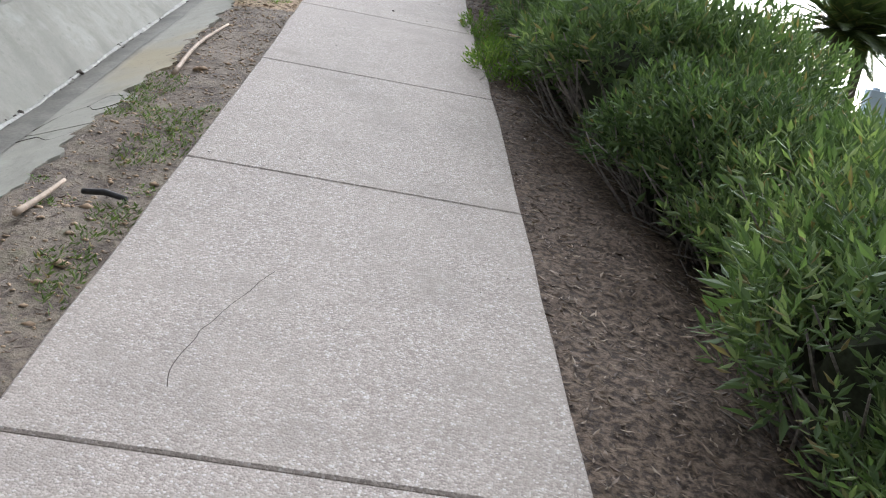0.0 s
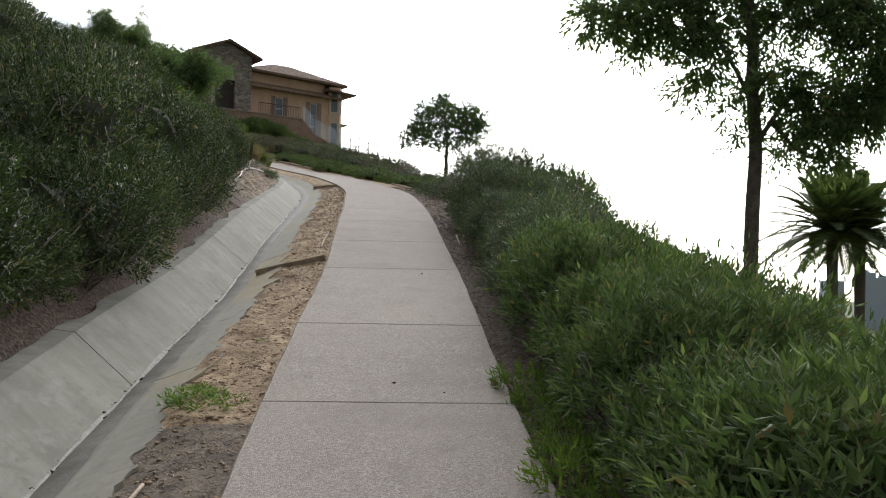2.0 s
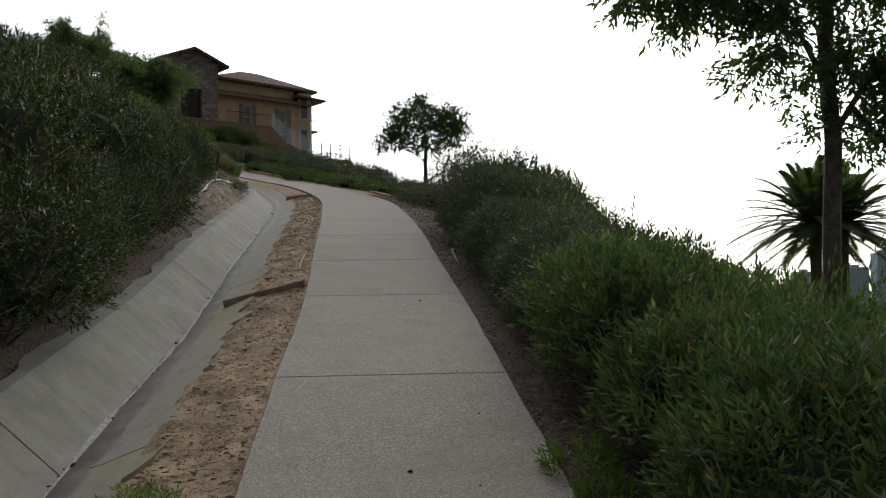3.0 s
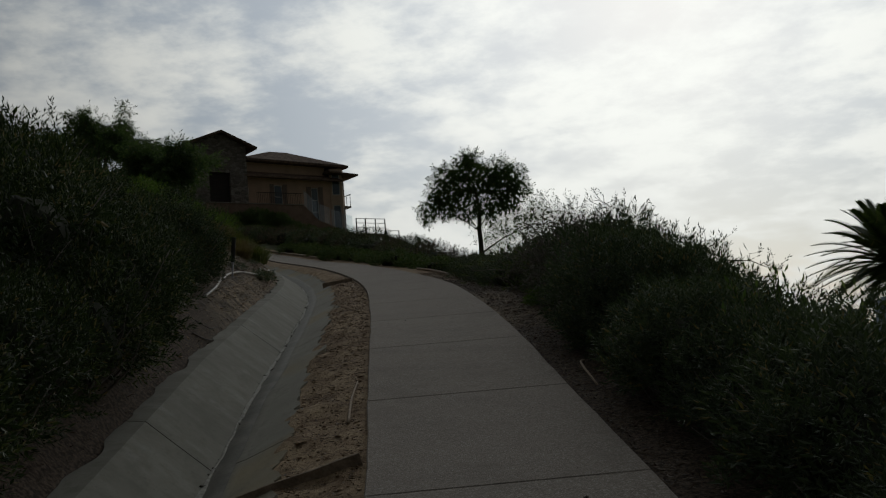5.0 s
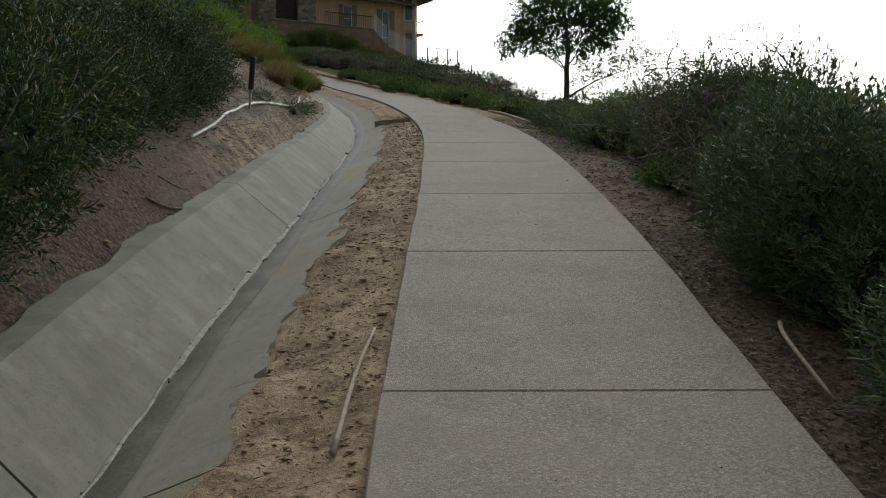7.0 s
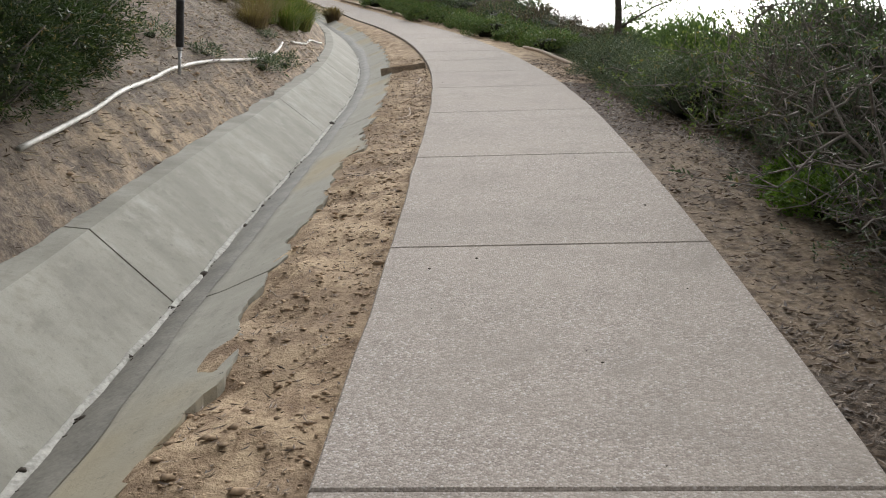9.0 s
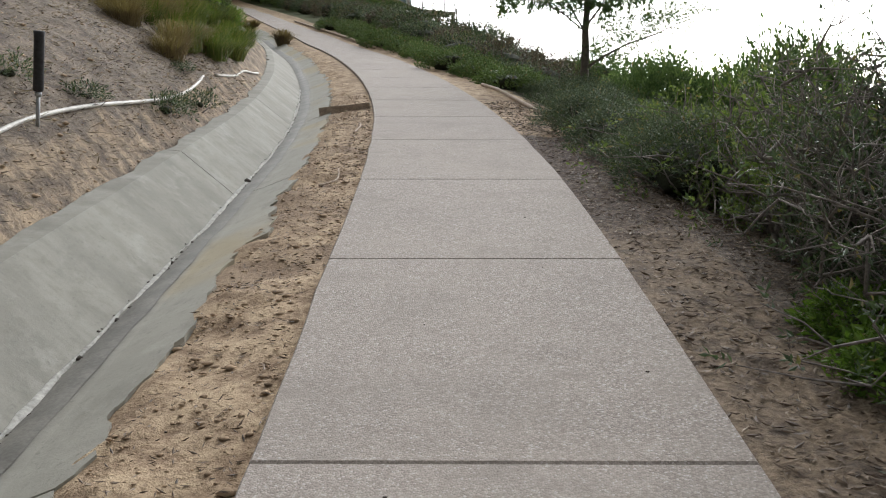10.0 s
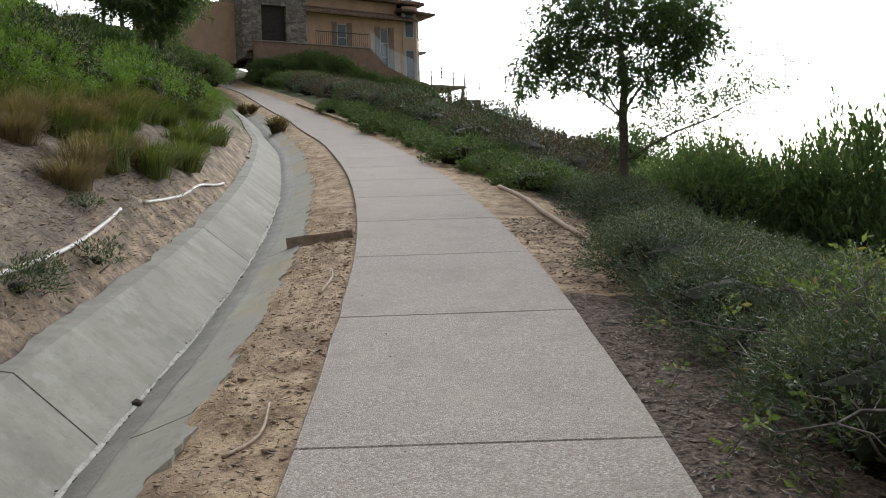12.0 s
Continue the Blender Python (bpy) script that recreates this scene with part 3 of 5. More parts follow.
def shrub(name, leaf, seed, rad=0.6, high=0.8, shoots=330, per=11, length=0.055, width=0.013, shoot=0.13, twigs=16, core=0.56, up=0.45, inner=0.86, low=-0.25, opening=0.9, limbs=4):
    """A leafy shrub: foliage of leaves on short shoots round an added dark lump that paints the inner shade, and forked
    bare branches below.
    """
    r = np.random.default_rng(seed)
    p, d = lumpy_dome(shoots, rad, high, seed, r, inner, low)
    dirs = unit(d * 0.8 + [0, 0, up] + r.normal(0, 0.28, d.shape))
    v = spray_leaves(p - dirs * shoot * 0.5, dirs, per, length, width, shoot, r, opening)
    if core:
        deep, dd = lumpy_dome(shoots // 3, rad, high, seed, r, 0.62, low)
        deep = (deep - [0, 0, high * 0.4]) * 0.84 + [0, 0, high * 0.4]
        v = np.concatenate([v, spray_leaves(deep, unit(dd + r.normal(0, 0.5, dd.shape)), max(5, per - 4), length * 1.35, width * 1.7, shoot, r, 1.0)])
    f = np.arange(len(v)).reshape(-1, 4)
    verts, faces, slots = v, [tuple(q) for q in f.tolist()], [0] * len(f)
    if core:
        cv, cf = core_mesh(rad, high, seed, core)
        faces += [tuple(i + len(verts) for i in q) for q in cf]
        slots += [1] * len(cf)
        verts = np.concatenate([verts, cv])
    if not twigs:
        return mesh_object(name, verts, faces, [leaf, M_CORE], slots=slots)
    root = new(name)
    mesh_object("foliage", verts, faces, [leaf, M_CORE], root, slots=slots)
    for b in range(limbs):
        tv, tf = [], []
        start = Vector((r.normal(0, 0.05), r.normal(0, 0.05), -0.12))
        for _ in range(max(1, twigs // limbs)):
            a, k = (b + r.uniform(0, 1)) * 6.283 / limbs, r.uniform(0.75, 1.06)
            tip = Vector((math.cos(a) * rad * k, math.sin(a) * rad * k, high * r.uniform(0.1, 0.85)))
            mid = start.lerp(tip, 0.5) + Vector((r.normal(0, 0.07), r.normal(0, 0.07), r.uniform(-0.06, 0.12)))
            a_, b_ = tube_data([start, start.lerp(mid, 0.6) + Vector((0, 0, 0.03)), mid.lerp(tip, 0.4), tip], [0.011, 0.009, 0.006, 0.003], 4, len(tv))
            tv += a_
            tf += b_
        mesh_object("branch", tv, tf, M_TWIG, root, True)
    return root


def tuft(name, mat, seed, blades=260, high=0.5, rad=0.22, width=0.007):
    """A clump of long arching grass."""
    r = np.random.default_rng(seed)
    verts, faces = [], []
    for _ in range(blades):
        a, lean, h = r.uniform(0, 6.28), r.uniform(0.1, 1.0), high * r.uniform(0.6, 1.15)
        root = np.array([math.cos(a), math.sin(a), 0]) * rad * r.uniform(0, 0.7)
        out = np.array([math.cos(a + r.normal(0, 0.5)), math.sin(a + r.normal(0, 0.5)), 0])
        side = np.array([-out[1], out[0], 0]) * width * r.uniform(0.6, 1.2)
        o = len(verts)
        for t, w in ((0, 1), (0.45, 0.9), (0.8, 0.6)):
            p = root + out * lean * h * t**1.8 + np.array([0, 0, h * (t - 0.35 * lean * t**2.5)])
            verts += [p - side * w, p + side * w]
        verts.append(root + out * lean * h * 1.05 + np.array([0, 0, h * (1 - 0.5 * lean)]))
        faces += [(o, o + 1, o + 3, o + 2), (o + 2, o + 3, o + 5, o + 4), (o + 4, o + 5, o + 6)]
    return mesh_object(name, verts, faces, mat)


def put(ob, y, u, size=1.0, tall=1.0, sink=0.04, r=rng):
    """The pose for a plant that grows at the path's y, u metres to the right of its line."""
    x, yy = beside(y, u)
    x, yy = float(x), float(yy)
    return Matrix.LocRotScale((x, yy, ground_z(x, yy) - sink), Euler((r.normal(0, 0.06), r.normal(0, 0.06), r.uniform(0, 6.28))), (size, size, size * tall))


def plant(kinds, spots, label, category, group):
    """Sets plants at (y, u, size, tall); the first of each kind is the model itself."""
    used = set()
    for i, (y, u, size, tall) in enumerate(spots):
        model = kinds[i % len(kinds)]
        m = put(model, y, u, size, tall)
        if model.name in used:
            ob = copy_thing(model, m)
            ob.matrix_basis = m
        else:
            used.add(model.name)
            ob = model
            ob.matrix_basis = m
        tagged(ob, label, category, group)


def scatter(y0, y1, u0, u1, gap, size, tall, r=rng, shape=None):
    """Jittered spots over a stretch beside the path."""
    out = []
    for y in np.arange(y0, y1, gap):
        for u in np.arange(u0, u1, gap):
            yy, uu = y + r.uniform(-0.42, 0.42) * gap, u + r.uniform(-0.3, 0.3) * gap
            if shape is None or shape(yy, uu):
                out.append((yy, uu, size * r.uniform(0.85, 1.2), tall * r.uniform(0.85, 1.2)))
    return out


# long-leaved hedge on the downhill side
def hedge_start(y):
    return float(np.interp(y, [-3, 3.0, 4.6, 9, 13, 16], [1.72, 1.62, 1.30, 1.28, 1.38, 1.42]))


def rows_beside(y0, y1, gap, rows):
    """Spots in rows that follow the hedge's front; rows: (offset, size, tall)."""
    out = []
    for off, size, tall in rows:
        for y in np.arange(y0, y1, gap * (1 + 0.12 * off)):
            yy = y + rng.uniform(-0.2, 0.2)
            out.append((yy, hedge_start(yy) + off + rng.uniform(-0.06, 0.08), size * rng.uniform(0.88, 1.12), tall * rng.uniform(0.88, 1.12)))
    return out


hedge = [shrub("hedge_shrub", M_LEAF_R, 11 + i, 0.50, 0.86, 430, 11, 0.060, 0.0135, 0.14, 40, up=0.6, low=-0.08, limbs=5) for i in range(4)]
front = [shrub("hedge_shrub", M_LEAF_R, 15 + i, 0.50, 0.88, 330, 11, 0.062, 0.0145, 0.15, 75, 0.5, up=0.6, low=0.08, limbs=5) for i in range(4)]
plant(front, rows_beside(-2.6, 9.3, 0.5, [(0, 0.95, 0.97)]), "green narrow-leaved hedge shrub with bare grey stems", "shrub", "downhill hedge")
plant(hedge, rows_beside(-2.6, 9.3, 0.46, [(0.48, 1.0, 1.0), (1.0, 1.05, 0.95), (1.55, 1.1, 0.9), (2.15, 1.15, 0.85), (2.8, 1.2, 0.85)]), "green narrow-leaved hedge shrub with bare grey stems", "shrub", "downhill hedge")
tall_hedge = [shrub("tall_hedge_shrub", M_LEAF_G, 31 + i, 0.58, 1.08, 430, 11, 0.050, 0.012, 0.13, 18, up=0.6) for i in range(3)]
spots = rows_beside(9.4, 12.6, 0.5, [(0.05, 0.9, 0.78), (0.5, 0.95, 0.76), (1.05, 1.0, 0.80), (1.65, 1.1, 0.78), (2.3, 1.15, 0.76), (3.0, 1.2, 0.78)])
spots += rows_beside(12.6, 14.2, 0.48, [(0.08, 0.9, 0.74), (0.5, 0.95, 0.70), (1.05, 1.0, 0.54), (1.65, 1.1, 0.5), (2.3, 1.15, 0.5), (3.0, 1.2, 0.5)])
spots += rows_beside(15.2, 16.6, 0.46, [(0.55, 0.9, 0.86), (1.05, 1.0, 0.74), (1.65, 1.1, 0.55)]) + rows_beside(16.9, 19.3, 0.5, [(0.85, 0.9, 1.15), (1.35, 1.0, 1.15), (1.9, 1.0, 1.0)])
spots += rows_beside(14.2, 15.2, 0.46, [(0.1, 0.92, 0.90), (0.5, 0.95, 0.86), (1.05, 1.0, 0.68), (1.65, 1.1, 0.48), (2.3, 1.15, 0.55), (3.0, 1.2, 0.5)])
plant(tall_hedge, spots, "tall dark-green hedge shrub beside the path", "shrub", "downhill hedge")
def leafy_stalks(name, mat, seed, count, high):
    """A few tall thin stalks set with narrow leaves."""
    r = np.random.default_rng(seed)
    verts, faces, slots = [], [], []
    for _ in range(count):
        root = np.array([r.normal(0, 0.12), r.normal(0, 0.12), 0.0])
        d = unit(np.array([r.normal(0, 0.16), r.normal(0, 0.16), 1.0]))
        h = high * r.uniform(0.6, 1.1)
        v = spray_leaves(np.array([root + d * h * 0.45]), d[None], 17, 0.07, 0.018, h * 0.58, r, 0.55)
        o = len(verts)
        verts += v.tolist()
        faces += [tuple(q) for q in (np.arange(len(v)).reshape(-1, 4) + o).tolist()]
        slots += [0] * (len(v) // 4)
        tv, tf = tube_data([root, root + d * h * 0.5, root + d * h], [0.004, 0.003, 0.0015], 4, len(verts))
        verts += [tuple(q) for q in tv]
        faces += tf
        slots += [1] * len(tf)
    return mesh_object(name, verts, faces, [mat, M_TWIG], slots=slots)


reed = [leafy_stalks("stalk_clump", M_LEAF_R, 191 + i, 9, 1.15) for i in range(3)]
spots = [(y + rng.uniform(-0.3, 0.3), hedge_start(y) + rng.uniform(0.9, 2.6), rng.uniform(0.75, 1.1), 1.0) for y in np.arange(5.4, 10.2, 0.12)]
spots += [(11.95, 1.62, 0.85, 1.0), (12.3, 1.8, 0.85, 1.0), (11.4, 1.75, 0.85, 1.0), (10.7, 2.0, 0.9, 1.0)]
plant(reed, spots, "clump of tall thin leafy stalks rising above the hedge", "stalk clump", "stalk clumps")

# dark shrubs on the bank
bank = [shrub("bank_shrub", M_LEAF_L, 51 + i, 0.56, 0.85, 400, 11, 0.043, 0.0115, 0.12, 16, up=0.4, low=-0.6) for i in range(4)]
spots = [(y + rng.uniform(-0.15, 0.15), float(np.interp(y, [5, 7, 13, 14.5, 16, 17], [-2.53, -2.44, -2.44, -2.62, -2.68, -2.82])) + rng.uniform(-0.12, 0.06), rng.uniform(0.66, 1.05), rng.uniform(0.85, 1.3)) for y in np.arange(-2, 18.5, 0.46)]
spots += [(y, u, k * rng.uniform(0.75, 1.12), h * rng.uniform(0.75, 1.15)) for y, u, k, h in scatter(-1.5, 17.9, -3.65, -3.0, 0.62, 1.0, 0.98)] + [(17.3, -2.72, 0.8, 0.9), (18.2, -2.8, 0.75, 0.9), (17.6, -2.95, 0.9, 0.9), (18.1, -2.95, 0.85, 0.9), (18.5, -3.1, 0.9, 0.9), (18.85, -2.98, 0.95, 0.85), (19.05, -3.3, 1.0, 0.85), (18.4, -2.85, 0.85, 0.85)] + [(y, u, k * rng.uniform(0.7, 1.1), h * rng.uniform(0.7, 1.1)) for y, u, k, h in scatter(-1, 18.6, -6.6, -4.0, 0.8, 1.12, 0.8)]
plant(bank, spots, "dense dark-green shrub on the dirt bank", "shrub", "bank shrubs")
bank_far = [shrub("hillside_bush", M_LEAF_L, 61 + i, 0.9, 1.05, 300, 9, 0.075, 0.022, 0.2, 0) for i in range(3)]
spots = scatter(2, 23, -13.5, -6.9, 1.2, 1.05, 0.72) + scatter(21, 27, -9, -6.2, 1.2, 0.9, 0.7)
plant(bank_far, spots, "dark-green shrub higher on the hillside", "bush", "hillside shrubs")

# open scrub past the hedge, downhill side


def gnarled_bush(name, leaf, seed, rad, high, stems=9, shoots=3, per=7, length=0.045, width=0.018):
    """An open bush: crooked grey stems that fork twice, with leaves near the tips."""
    r = np.random.default_rng(seed)
    root = new(name)
    tips, dirs = [], []

    def crooked(a, b, n, wild):
        return [a.lerp(b, k / n) + Vector(r.normal(0, wild, 3).tolist()) * (0 if k in (0, n) else 1) for k in range(n + 1)]

    for i in range(stems):
        a = i * 6.283 / stems + r.normal(0, 0.25)
        e = r.uniform(0.25, 1.25)
        tip = Vector((math.cos(a) * math.cos(e) * rad, math.sin(a) * math.cos(e) * rad, high * (0.3 + 0.65 * math.sin(e)) * r.uniform(0.8, 1.05)))
        main = crooked(Vector((r.normal(0, 0.06), r.normal(0, 0.06), -0.12)), tip, 5, 0.06)
        verts, faces = tube_data(main, [0.021, 0.018, 0.014, 0.010, 0.007, 0.004], 5)
        for k in range(9):
            p = main[1 + k % 5]
            q = p + Vector((r.normal(0, 0.20), r.normal(0, 0.20), r.normal(0.08, 0.14)))
            q.z = max(q.z, 0.04)
            side = crooked(p, q, 3, 0.03)
            tv, tf = tube_data(side, [0.008, 0.006, 0.004, 0.002], 4, len(verts))
            verts += tv
            faces += tf
            for m in range(6):
                w = side[1 + m % 3]
                x = w + Vector((r.normal(0, 0.11), r.normal(0, 0.11), r.normal(0.05, 0.09)))
                tv, tf = tube_data([w, w.lerp(x, 0.5) + Vector(r.normal(0, 0.02, 3).tolist()), x], [0.0042, 0.0034, 0.002], 3, len(verts))
                verts += tv
                faces += tf
                for _ in range(shoots):
                    tips.append(w.lerp(x, r.uniform(0.5, 1.0)))
                    dirs.append((x - w).normalized() + Vector((0, 0, 0.4)) + Vector(r.normal(0, 0.5, 3).tolist()))
        mesh_object("stem", verts, faces, M_TWIG, root, True)
    v = spray_leaves(np.array([tuple(p) for p in tips]), unit(np.array([tuple(d) for d in dirs])), per, length, width, 0.085, r, 1.0)
    mesh_object("foliage", v, [tuple(q) for q in np.arange(len(v)).reshape(-1, 4).tolist()], leaf, root)
    return root


twiggy = [gnarled_bush("twiggy_bush", M_LEAF_G, 131 + i, 0.75, 1.25, 13, 1, 8, 0.034, 0.012) for i in range(3)]
plant(twiggy, [(y, u, k, h * (0.72 if y < 16.7 else 0.98)) for y, u, k, h in [(15.3, 1.55, 0.8, 0.75), (15.8, 1.75, 0.85, 0.75), (16.3, 1.65, 0.85, 0.8), (15.6, 2.2, 0.9, 0.7), (16.1, 2.8, 1.0, 0.7), (15.4, 2.9, 1.0, 0.62), (16.6, 2.0, 0.9, 0.85), (16.9, 1.75, 1.0, 1.0), (17.6, 2.2, 1.1, 1.0), (18.3, 1.9, 0.95, 1.05), (17.2, 2.9, 1.1, 1.0), (18.8, 2.6, 1.1, 1.0), (18.9, 1.8, 0.95, 1.1), (20.2, 2.9, 1.05, 1.0), (17.9, 1.7, 0.9, 1.0), (18.4, 2.4, 1.1, 1.1), (19.3, 3.2, 1.1, 1.0), (18.2, 3.3, 1.1, 1.0), (16.4, 2.4, 1.1, 1.0)]], "open twiggy grey-stemmed bush with sparse leaves", "bush", "twiggy bushes")
scrub = [shrub("scrub_bush", M_LEAF_G, 71 + i, 0.55, 0.75, 380, 11, 0.036, 0.009, 0.13, 16, 0.5, up=0.7) for i in range(3)]
spots = scatter(20.4, 24.4, 1.52, 2.4, 0.46, 0.85, 0.72) + scatter(18.5, 26, 2.6, 5.5, 0.64, 1.0, 0.75) + scatter(24.2, 33, 2.05, 5.5, 0.8, 1.0, 0.62)
plant(scrub, spots, "low grey-green scrub bush on the slope", "bush", "slope scrub")
mixed = [shrub("wild_bush", M_LEAF_P, 81, 0.8, 0.95, 300, 9, 0.06, 0.018, 0.18, 8), shrub("wild_bush", M_LEAF_L, 82, 0.8, 1.0, 300, 9, 0.06, 0.018, 0.18, 8), shrub("wild_bush", M_LEAF_G, 83, 0.8, 0.9, 300, 9, 0.06, 0.018, 0.18, 8)]
spots = scatter(33, 70, 2.7, 10.0, 1.5, 1.1, 0.85)
plant(mixed, spots, "brown and dark-green scrub bush below the house", "bush", "bushes below the house")
cover = [shrub("ground_cover", M_LEAF_C, 91 + i, 0.5, 0.42, 240, 9, 0.05, 0.022, 0.1, 0) for i in range(2)]
spots = scatter(29, 50, 1.45, 3.0, 0.85, 0.95, 0.85)
plant(cover, spots, "bright green leafy ground cover at the path's edge", "ground cover", "ground cover")
lush = [gnarled_bush("leafy_bush", M_LEAF_Y, 141 + i, 0.55, 0.85, 8, 2, 6, 0.034, 0.017) for i in range(2)]
plant(lush, [(19.7, 2.05, 1.0, 1.15), (20.3, 1.85, 1.0, 1.0), (20.7, 2.15, 1.1, 1.1), (21.2, 1.95, 0.95, 0.9), (21.5, 2.4, 1.0, 1.1), (19.2, 2.3, 1.05, 1.2)], "open yellow-green broad-leaved bush beside the mulch", "bush", "broad-leaved bushes")
lush = [shrub("leafy_weed_bush", M_LEAF_B, 143, 0.4, 0.55, 300, 9, 0.055, 0.024, 0.14, 8, 0.35)]
plant(lush, [(17.3, 1.35, 0.6, 0.8), (17.8, 1.45, 0.6, 0.8)], "bright yellow-green leafy bush at the dirt edge", "bush", "bright bushes")

# long grass on the bank past the shrubs
grass = [tuft("grass_clump", M_GRASS, 101 + i, 420, 0.42, 0.26, 0.0055) for i in range(3)]
spots = scatter(25.6, 31.5, -3.7, -2.5, 0.52, 0.85, 0.9) + scatter(31.5, 37, -3.9, -2.5, 0.75, 0.95, 0.95) + scatter(24.6, 30, -6.6, -3.9, 0.9, 0.75, 0.8)
plant(grass, spots, "long yellow-green grass clump on the bank", "grass", "bank grass")
dry = [tuft("dry_grass_clump", M_DRY, 111 + i, 700, 0.46, 0.30, 0.0042) for i in range(2)]
spots = scatter(24.5, 26.4, -3.4, -2.6, 0.52, 0.9, 0.95) + scatter(23.9, 25.6, -5.2, -3.6, 0.85, 0.7, 0.8) + scatter(27.0, 30.0, -3.3, -2.5, 0.95, 0.85, 0.9)
plant(dry, spots, "dry brown grass clump on the bank", "grass", "dry bank grass")
upper = [shrub("bank_bush", m, 121 + i, 0.7, h, 280, 9, 0.055, 0.02, 0.15, 4, limbs=2) for i, (m, h) in enumerate(((M_LEAF_B, 0.6), (M_LEAF_L, 0.7), (M_LEAF_B, 0.5)))]
spots = scatter(25.8, 37, -6.2, -3.9, 0.66, 0.6, 0.7) + scatter(26.2, 40, -8.0, -3.4, 1.35, 0.8, 1.25) + scatter(30.5, 37, -3.9, -2.6, 0.7, 0.5, 0.7) + scatter(27, 60, -13, -5.6, 1.25, 1.05, 0.85) + scatter(38, 60, -5.4, -2.6, 1.0, 0.75, 0.8)
plant(upper, spots, "green leafy bush on the upper bank", "bush", "upper bank bushes")
ends = [shrub("dark_bush", M_LEAF_C, 151, 1.2, 1.5, 800, 9, 0.10, 0.034, 0.25, 6)]
plant(ends, scatter(60, 84, -11, -2.6, 2.0, 1.0, 0.9) + scatter(87, 92, -2.4, 1.5, 1.9, 0.9, 0.8) + scatter(66, 74, 2.6, 6.0, 1.9, 0.75, 0.75), "large dark-green bush near the house", "bush", "bushes by the house")
valley = [shrub("valley_bush", M_LEAF_T, 161 + i, 1.8, 2.6, 800, 10, 0.11, 0.04, 0.35, 8, 0.6) for i in range(2)]
spots = [(30.0, 4.5, 0.62, 1.25), (30.2, 5.1, 0.66, 1.4), (30.4, 5.9, 0.7, 1.45), (30.3, 6.5, 0.75, 1.6), (29.4, 6.7, 0.85, 1.65), (28.8, 7.0, 0.9, 1.65), (31.8, 5.4, 0.75, 1.1)] + scatter(30, 38, 8.4, 11.5, 2.3, 0.85, 1.0) + scatter(37, 46, 9.0, 12.5, 2.4, 0.7, 0.75) + scatter(27, 33, 10.5, 15, 2.8, 1.0, 1.0)
plant(valley, spots, "tall dark leafy bush down the slope", "bush", "valley bushes")


# ---------------------------------------------------------------- trees
def tree(name, mat, seed, height, fork, radius, crown, leaf, width, shoots, per=14, label="", lean=(0, 0), low=0.35, shoot=0.3):
    """A trunk with limbs, and leaves on shoots round the ends of the limbs. crown: half-sizes of the crown."""
    r = np.random.default_rng(seed)
    root = new(name)
    top = Vector((lean[0], lean[1], fork))
    tube("trunk", [(0, 0, -0.3), (lean[0] * 0.2, lean[1] * 0.2, fork * 0.4), (lean[0] * 0.6, lean[1] * 0.6, fork * 0.75), top], [radius * 1.15, radius, radius * 0.9, radius * 0.8], M_BARK, root, 9)
    centre = Vector((lean[0], lean[1], height - crown[2]))
    limbs, ends = [], []
    for i in range(9):
        a = i * 2.4 + r.normal(0, 0.3)
        e = r.uniform(-low, 0.9)
        tip = centre + Vector((math.cos(a) * math.cos(e) * crown[0], math.sin(a) * math.cos(e) * crown[1], math.sin(e) * crown[2])) * r.uniform(0.75, 0.95)
        start = top.lerp(Vector((0, 0, fork * 0.7)), r.uniform(0, 0.4))
        mid = start.lerp(tip, 0.5) + Vector((r.normal(0, 0.08), r.normal(0, 0.08), crown[2] * 0.12))
        pts = [start, start.lerp(mid, 0.5) + Vector((0, 0, 0.05)), mid, mid.lerp(tip, 0.55) + Vector((0, 0, 0.04)), tip]
        tube("limb", pts, [radius * 0.5, radius * 0.38, radius * 0.26, radius * 0.16, radius * 0.06], M_BARK, root, 6)
        limbs.append((mid, tip))
        ends += [mid.lerp(tip, k) for k in (0.35, 0.7, 1.0)]
        for _ in range(4):
            k = r.uniform(0.1, 0.9)
            s = mid.lerp(tip, k)
            q = s + Vector(r.normal(0, 1, 3).tolist()).normalized() * crown[0] * r.uniform(0.3, 0.55)
            ends += [q, s.lerp(q, 0.5)]
            tube("branch", [s, s.lerp(q, 0.5) + Vector((0, 0, 0.03)), q], [radius * 0.13, radius * 0.09, radius * 0.03], M_BARK, root, 4)
    E = np.array([tuple(e) for e in ends])
    pick = E[r.integers(0, len(E), shoots)] + r.normal(0, 1, (shoots, 3)) * [crown[0] * 0.105, crown[1] * 0.105, crown[2] * 0.11]
    out = unit(pick - np.array(centre) + r.normal(0, 0.4, (shoots, 3)) * crown[0])
    dirs = unit(out + [0, 0, -0.15] + r.normal(0, 0.3, (shoots, 3)))
    v = spray_leaves(pick, dirs, per, leaf, width, shoot, r, 1.0, 0.25)
    f = np.arange(len(v)).reshape(-1, 4)
    mesh_object("crown", v, [tuple(q) for q in f.tolist()], mat, root)
    return tagged(root, label, "tree")


